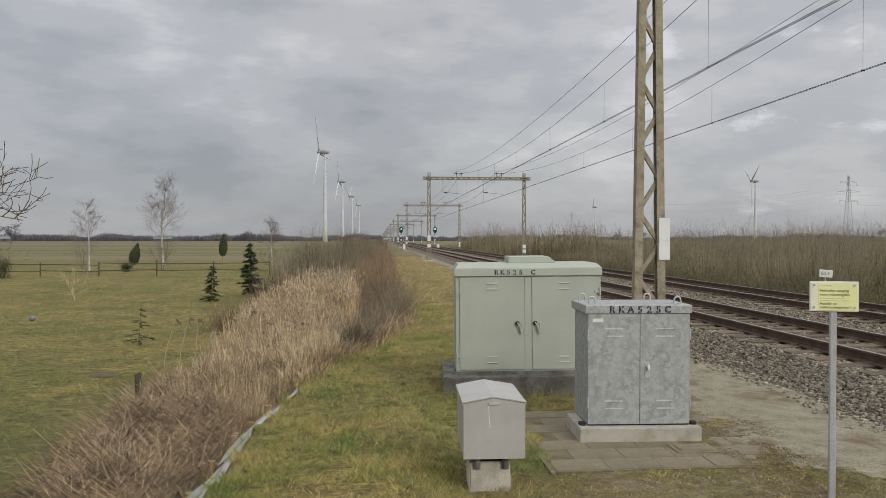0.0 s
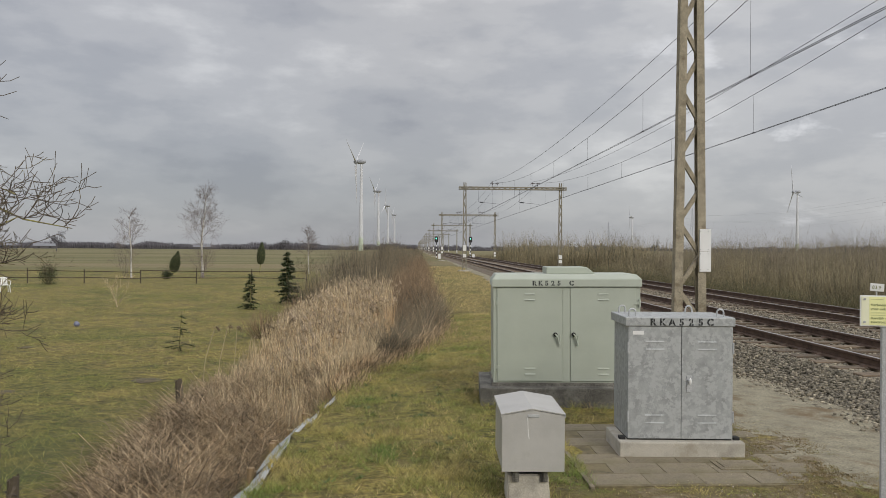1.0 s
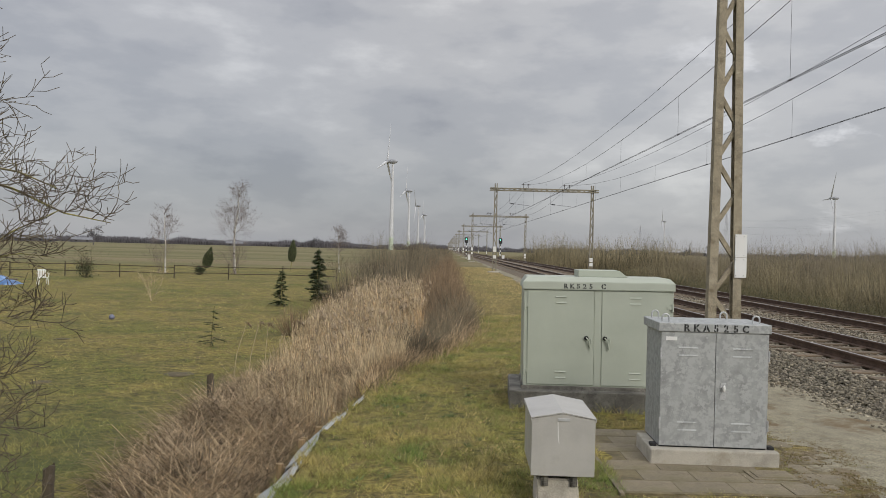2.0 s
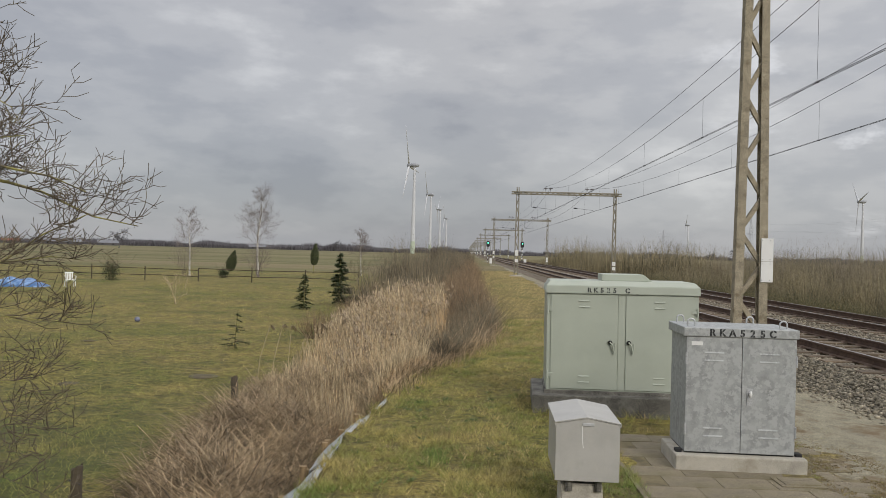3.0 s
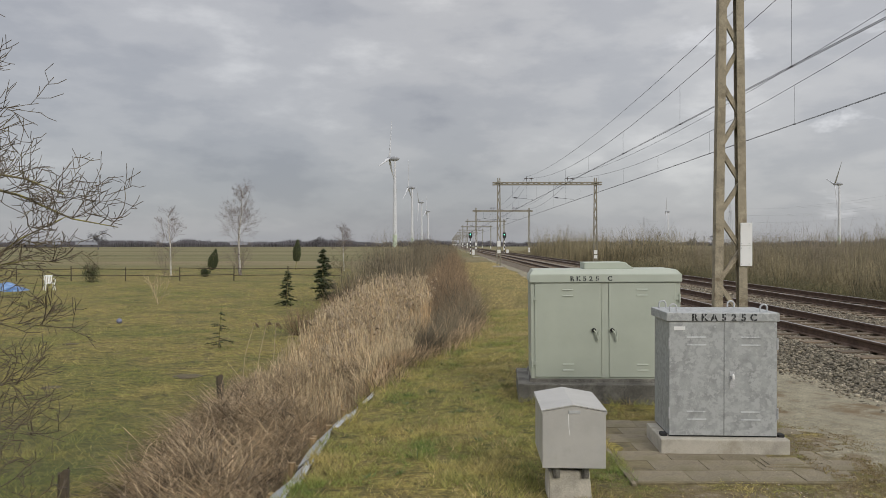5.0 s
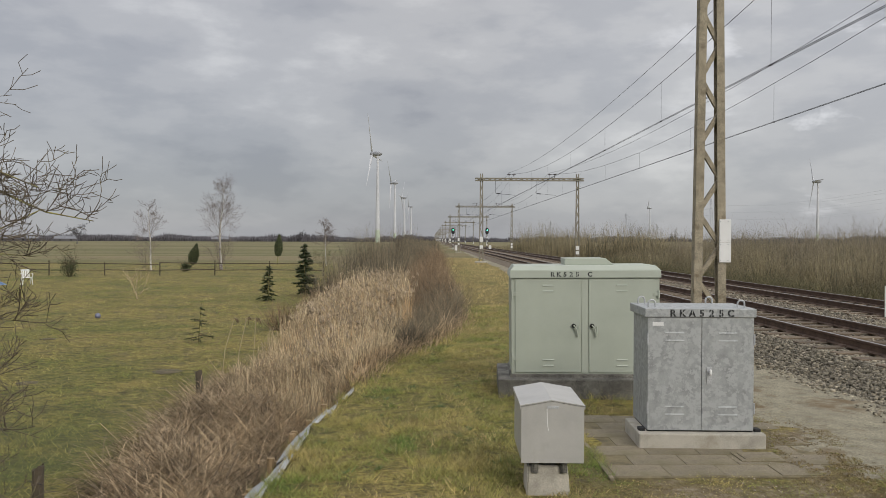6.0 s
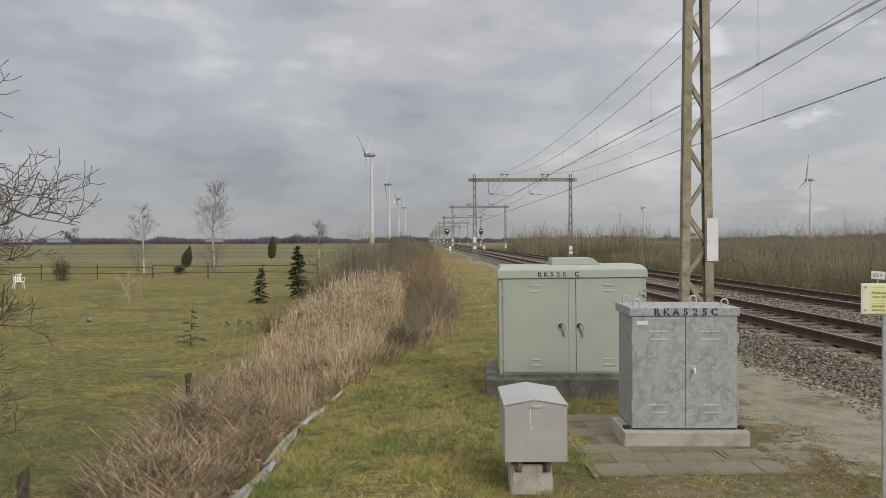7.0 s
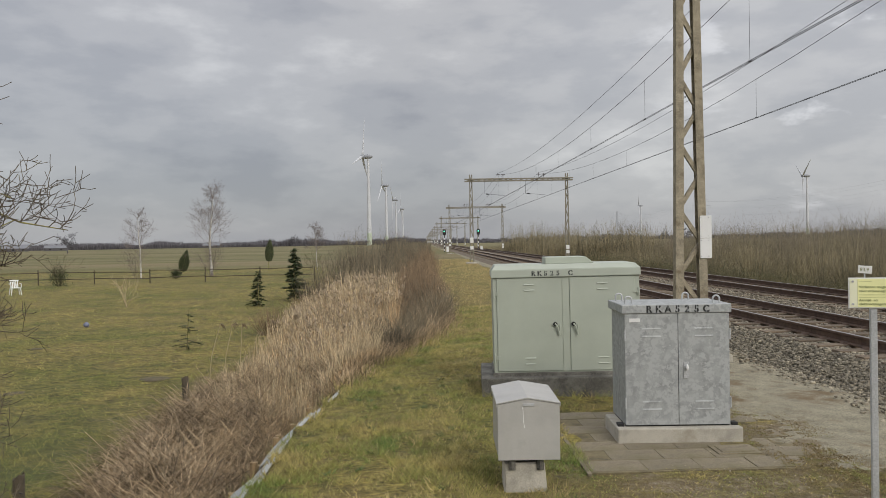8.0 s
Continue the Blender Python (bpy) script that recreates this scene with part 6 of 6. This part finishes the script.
def play_ball(x, y):
    bm = bmesh.new()
    bmesh.ops.create_icosphere(bm, subdivisions=3, radius=0.095)
    for v in bm.verts:
        v.co *= 1 + 0.05 * noise.noise(v.co * 9)
    b = part("ball", bm, M["ball"], None, smooth=True)
    b.matrix_basis = pose(x, y, float(height(x, y)) + 0.088)
    tagged(b, "dull blue-grey ball lying in the grass", "ball")


# ---------------------------------------------------------------- distance
def tree_line():
    """Bare woods along the horizon, built of many upright stems under rounded crowns."""
    rng = np.random.default_rng(41)
    b, tp, rr = [], [], []
    for dist, lo, hi, n, hmin, hmax in ((900, -900, 250, 13000, 1.5, 12.5), (1300, -1100, 900, 13000, 4.0, 18.0), (650, 260, 800, 5000, 1.5, 6.5)):
        x = rng.uniform(lo, hi, n)
        y = dist + rng.uniform(-25, 25, n) - 0.05 * x
        crown = 0.55 * lumps(x, 0 * x + dist, 38.0, 91) + 0.45 * lumps(x, 0 * x + dist, 9.0, 92)
        h = (hmin + (hmax - hmin) * crown ** 1.3) * rng.uniform(0.6, 1.0, n)
        p = np.stack([x, y, np.full(n, FIELD)], 1)
        b.append(p), tp.append(p + np.stack([rng.normal(0, 1.2, n), rng.normal(0, 1, n), h], 1)), rr.append(rng.uniform(0.4, 0.8, n))
    v, f = spikes(np.concatenate(b), np.concatenate(tp), np.concatenate(rr), np.zeros((sum(len(k) for k in b), 3)))
    tagged(raw_mesh("far_woods", v, f, M["far_wood"]), "leafless grey-brown woods along the horizon", "woods", kind="stuff")


def far_tree(x, y, h, seed):
    rng = np.random.default_rng(seed)
    out = {}
    grow(rng, (0, 0, -0.3), (0, 0, 1), h * 0.45, h * 0.022, 4, out, 0.8, 0.06, (4, 6), 0.70, 4, 0.10, 0.03, 0.6, 0.4)
    tree_from("bare_tree", x, y, out, (M["far_wood"], M["far_wood"]), "rounded leafless tree far off in the fields", "tree", "single trees on the horizon")


def farm(x, y, w, d, h, roof, wall, rz=0):
    f = thing("farm_building", pose(x, y, FIELD, 0, 0, rz), "low far-off farm building with a pitched roof", "building", "farm buildings on the horizon")
    part("wall", box_bm(-w / 2, w / 2, -d / 2, d / 2, -0.2, h), wall, f)
    bm = bmesh.new()
    prism(bm, [(-d / 2 - 0.4, h - 0.1), (d / 2 + 0.4, h - 0.1), (0, h + d * 0.28)], -w / 2 - 0.3, w / 2 + 0.3)
    for v in bm.verts:
        v.co = Vector((v.co.y, v.co.x, v.co.z))
    bmesh.ops.recalc_face_normals(bm, faces=bm.faces)
    part("roof", bm, roof, f)
    k = max(2, int(w / 8))
    for i in range(k):
        xx = -w / 2 + (i + 0.5) * w / k
        part("window", box_bm(xx - 0.9, xx + 0.9, -d / 2 - 0.06, -d / 2 + 0.02, h * 0.3, h * 0.75), M["dark_gap"], f)


def pylon(x, y, h, rz=20):
    p = thing("power_pylon", pose(x, y, FIELD, 0, 0, rz), "far grey lattice pylon of a high-voltage line", "pylon", "pylons of the power line")
    bm = bmesh.new()

    def half(z):
        return max(0.5, h * 0.055 * (1 - z / h * 0.90))
    zs = list(np.linspace(0, h, 12))
    r = h * 0.0034
    for sx in (-1, 1):
        for sy in (-1, 1):
            for a, b in zip(zs, zs[1:]):
                rod(bm, (half(a) * sx, half(a) * sy, a), (half(b) * sx, half(b) * sy, b), r, r, 4)
    for a, b in zip(zs, zs[1:]):
        for sy in (-1, 1):
            rod(bm, (-half(a), half(a) * sy, a), (half(b), half(b) * sy, b), r * 0.6, r * 0.6, 4)
            rod(bm, (half(a), half(a) * sy, a), (-half(b), half(b) * sy, b), r * 0.6, r * 0.6, 4)
    part("tower", bm, M["pylon"], p)
    for z, w in ((0.62, 0.20), (0.76, 0.25), (0.90, 0.18)):
        bm = bmesh.new()
        for s in (-1, 1):
            rod(bm, (0, 0, h * z + h * 0.02), (s * h * w, 0, h * z), r, r * 0.7, 4)
            rod(bm, (0, 0, h * z - h * 0.015), (s * h * w, 0, h * z), r, r * 0.7, 4)
            rod(bm, (s * h * w, 0, h * z), (s * h * w, 0, h * z - h * 0.05), r * 0.8, r * 0.8, 4)
        part("crossarm", bm, M["pylon"], p)
    return p


def power_lines(posts, h):
    for z, w in ((0.57, 0.20), (0.71, 0.25), (0.85, 0.18)):
        for s in (-1, 1):
            bm = bmesh.new()
            for (x0, y0), (x1, y1) in zip(posts, posts[1:]):
                prev = None
                for i in range(11):
                    f = i / 10
                    q = (x0 + (x1 - x0) * f + s * w * h * 0.94, y0 + (y1 - y0) * f + s * w * h * 0.34, FIELD + h * z - 9 * 4 * f * (1 - f) * 0.6)
                    if prev:
                        rod(bm, prev, q, 0.035, 0.035, 4, caps=False)
                    prev = q
            tagged(part("power_line", bm, M["pylon"], None), "thin far power line sagging between pylons", "power line", "conductors of the power line")


ROTORS = []


def turbine(x, y, H, R, start, speed, axis_az=-80.0):
    t = thing("wind_turbine", pose(x, y, FIELD, 0, 0, 0), "white wind turbine with three turning grey blades", "wind turbine", "wind turbines in the fields")
    bm = bmesh.new()
    rod(bm, (0, 0, H * 0.14), (0, 0, H - 1.0), R * 0.054, R * 0.024, 20, caps=False)
    part("tower", bm, M["turbine"], t, smooth=True)
    part("tower_foot", rod_bm((0, 0, -1), (0, 0, H * 0.14), R * 0.057, R * 0.054, 20, caps=False), M["turbine_green"], t, "tower foot in green bands", smooth=True)
    turn = pose(0, 0, H, 0, 0, -axis_az)                   # its local y points along the axis, to the front
    bm = bmesh.new()
    bmesh.ops.create_uvsphere(bm, u_segments=20, v_segments=12, radius=1.0, matrix=pose(0, 0.4, 0) @ Matrix.Diagonal((R * 0.058, R * 0.125, R * 0.058, 1)))
    n = part("nacelle", bm, M["nacelle"], t, "grey egg-shaped nacelle", smooth=True)
    n.matrix_basis = turn
    hub = new("rotor")
    hub.parent = t
    bm = bmesh.new()
    bmesh.ops.create_uvsphere(bm, u_segments=16, v_segments=10, radius=1.0, matrix=Matrix.Diagonal((R * 0.05, R * 0.06, R * 0.05, 1)))
    part("hub", bm, M["nacelle"], hub, smooth=True)
    for k in range(3):
        bm = bmesh.new()
        rings = []
        for f, c, th in ((0.03, 0.030, 0.030), (0.10, 0.075, 0.028), (0.22, 0.085, 0.018), (0.5, 0.055, 0.011), (0.8, 0.036, 0.007), (0.97, 0.020, 0.004), (1.0, 0.006, 0.002)):
            tw = radians(34 * (1 - f) + 3)
            ring = []
            for j in range(8):
                a = 2 * math.pi * j / 8
                px, py = math.cos(a) * c * R * 0.40 + c * R * 0.10, math.sin(a) * th * R * 0.8
                ring.append(bm.verts.new((px * math.cos(tw) - py * math.sin(tw), px * math.sin(tw) + py * math.cos(tw), f * R)))
            rings.append(ring)
        for r0, r1 in zip(rings, rings[1:]):
            for j in range(8):
                bm.faces.new((r0[j], r0[(j + 1) % 8], r1[(j + 1) % 8], r1[j]))
        bm.faces.new(rings[0][::-1]), bm.faces.new(rings[-1])
        bl = part("blade", bm, M["blade_grey"], hub, smooth=True)
        bl.matrix_basis = pose(0, 0, 0, 0, 120 * k, 0)
    ROTORS.append((hub, turn @ pose(0, R * 0.135, 0), start, speed))


def spot(az, dist):
    """A far place by its bearing from the track's line and its distance."""
    return dist * math.sin(radians(az)), dist * math.cos(radians(az))


scatter_reeds()
single_reeds()
fallen_reeds()
dry_fringe()
weeds()
thickets()
grass()
pebbles()
near_tree()
birch(-18.7, 67.8, 7.7, 51, 0.13, 34)
birch(-24.3, 66.0, 5.6, 52, 0.09, 22)
birch(-10.8, 78.0, 4.6, 53, 0.06, 26)
cypress(-15.9, 78.5, 3.0, 0.42, 54, "slim dark columnar evergreen in the paddock", 0.32, 4)
cypress(-22.6, 71.5, 2.2, 0.5, 55, "leaning dark evergreen bush by the fence", 0.15, 14)
conifer(-6.05, 36.2, 2.55, 0.80, 56, "young dark green spruce in the paddock")
conifer(-7.1, 33.1, 1.60, 0.55, 57, "small thin dark green spruce", 0.7)
conifer(-6.08, 19.8, 1.05, 0.46, 58, "sparse spindly conifer sapling", 0.32, "conifer_sapling", 4)
shrub(-25.6, 54.0, 2.3, 1.0, 59, "leafless shrub with a green foot", M["bush"], green=M["cypress_leaf"])
shrub(-20.5, 63.5, 1.2, 0.6, 60, "small evergreen shrub by the fence", M["bush"], green=M["cypress_leaf"])
shrub(-13.2, 34.2, 1.5, 0.55, 61, "spindly pale leafless sapling", M["reed"], "sapling")
shrub(-18.3, 66.5, 3.2, 1.6, 62, "dense leafless shrub round the birch foot", M["twig"])
shrub(-24.4, 65.0, 2.6, 1.1, 63, "leafless shrub round the birch foot", M["twig"])
shrub(-11.0, 77.0, 1.9, 1.5, 64, "dense shrub with yellowish stems", M["hedge_far"])
fence()
fence_post(-3.84, 12.55, 0.52, -6)
fence_post(-3.36, 6.45, 0.30 + 0.213 * (1.77 - float(height(-4.2, 8.2))) + float(height(-4.2, 8.2)) - float(height(-3.36, 6.45)), 4, 0.05)
garden_chair(-23.7, 44.7, 40)
tarp_heap(-27.2, 43.9)
play_ball(-11.35, 25.9)
molehill(-5.4, 15.5, 0.30, 0.015)
molehill(-7.6, 14.3, 0.2, 0.02)
molehill(-10.3, 20.5, 0.2, 0.03)
tree_line()
for _az, _d, _h, _s in ((-24.9, 420, 12, 1), (-9.6, 700, 12, 2), (19.5, 620, 11, 4), (35.0, 420, 9, 5), (31.5, 500, 8, 6), (18.0, 700, 11, 7)):
    far_tree(*spot(_az, _d), _h, _s)
farm(*spot(-28.4, 820), 34, 13, 3.0, M["grey_roof"], M["barn"], 28)
farm(*spot(-31.5, 820), 14, 8, 2.6, M["brick"], M["barn"], 30)
farm(*spot(-34.0, 800), 13, 8, 2.6, M["brick"], M["barn"], 34)
farm(*spot(-25.6, 850), 20, 10, 2.8, M["grey_roof"], M["barn"], 25)
farm(*spot(-15.5, 860), 18, 9, 2.6, M["grey_roof"], M["barn"], 15)
for _az, _d, _st, _sp in ((-4.02, 728, 26, 40), (-2.72, 1100, 20, 43.6), (-2.0, 1480, 70, 42), (-1.5, 1880, 30, 40), (27.25, 1170, 60, 45), (16.2, 2000, 45, 42)):
    turbine(*spot(_az, _d), 85, 40, _st, _sp)
_py = [spot(33.0, 640), spot(20.4, 900), spot(14.5, 1350), spot(9.0, 1900)]
for _p in _py:
    pylon(*_p, 50)
power_lines([spot(52.0, 560)] + _py, 50)
build_paving()
kerb_and_cover()


def motions():
    for hub, m, start, speed in ROTORS:
        walk(hub, [(t, m @ pose(0, 0, 0, 0, -(start + speed * t), 0)) for t in (0.0, 1.0, 2.0, 3.0, 4.0, 5.0, 6.0, 7.0, 8.0)])


motions()
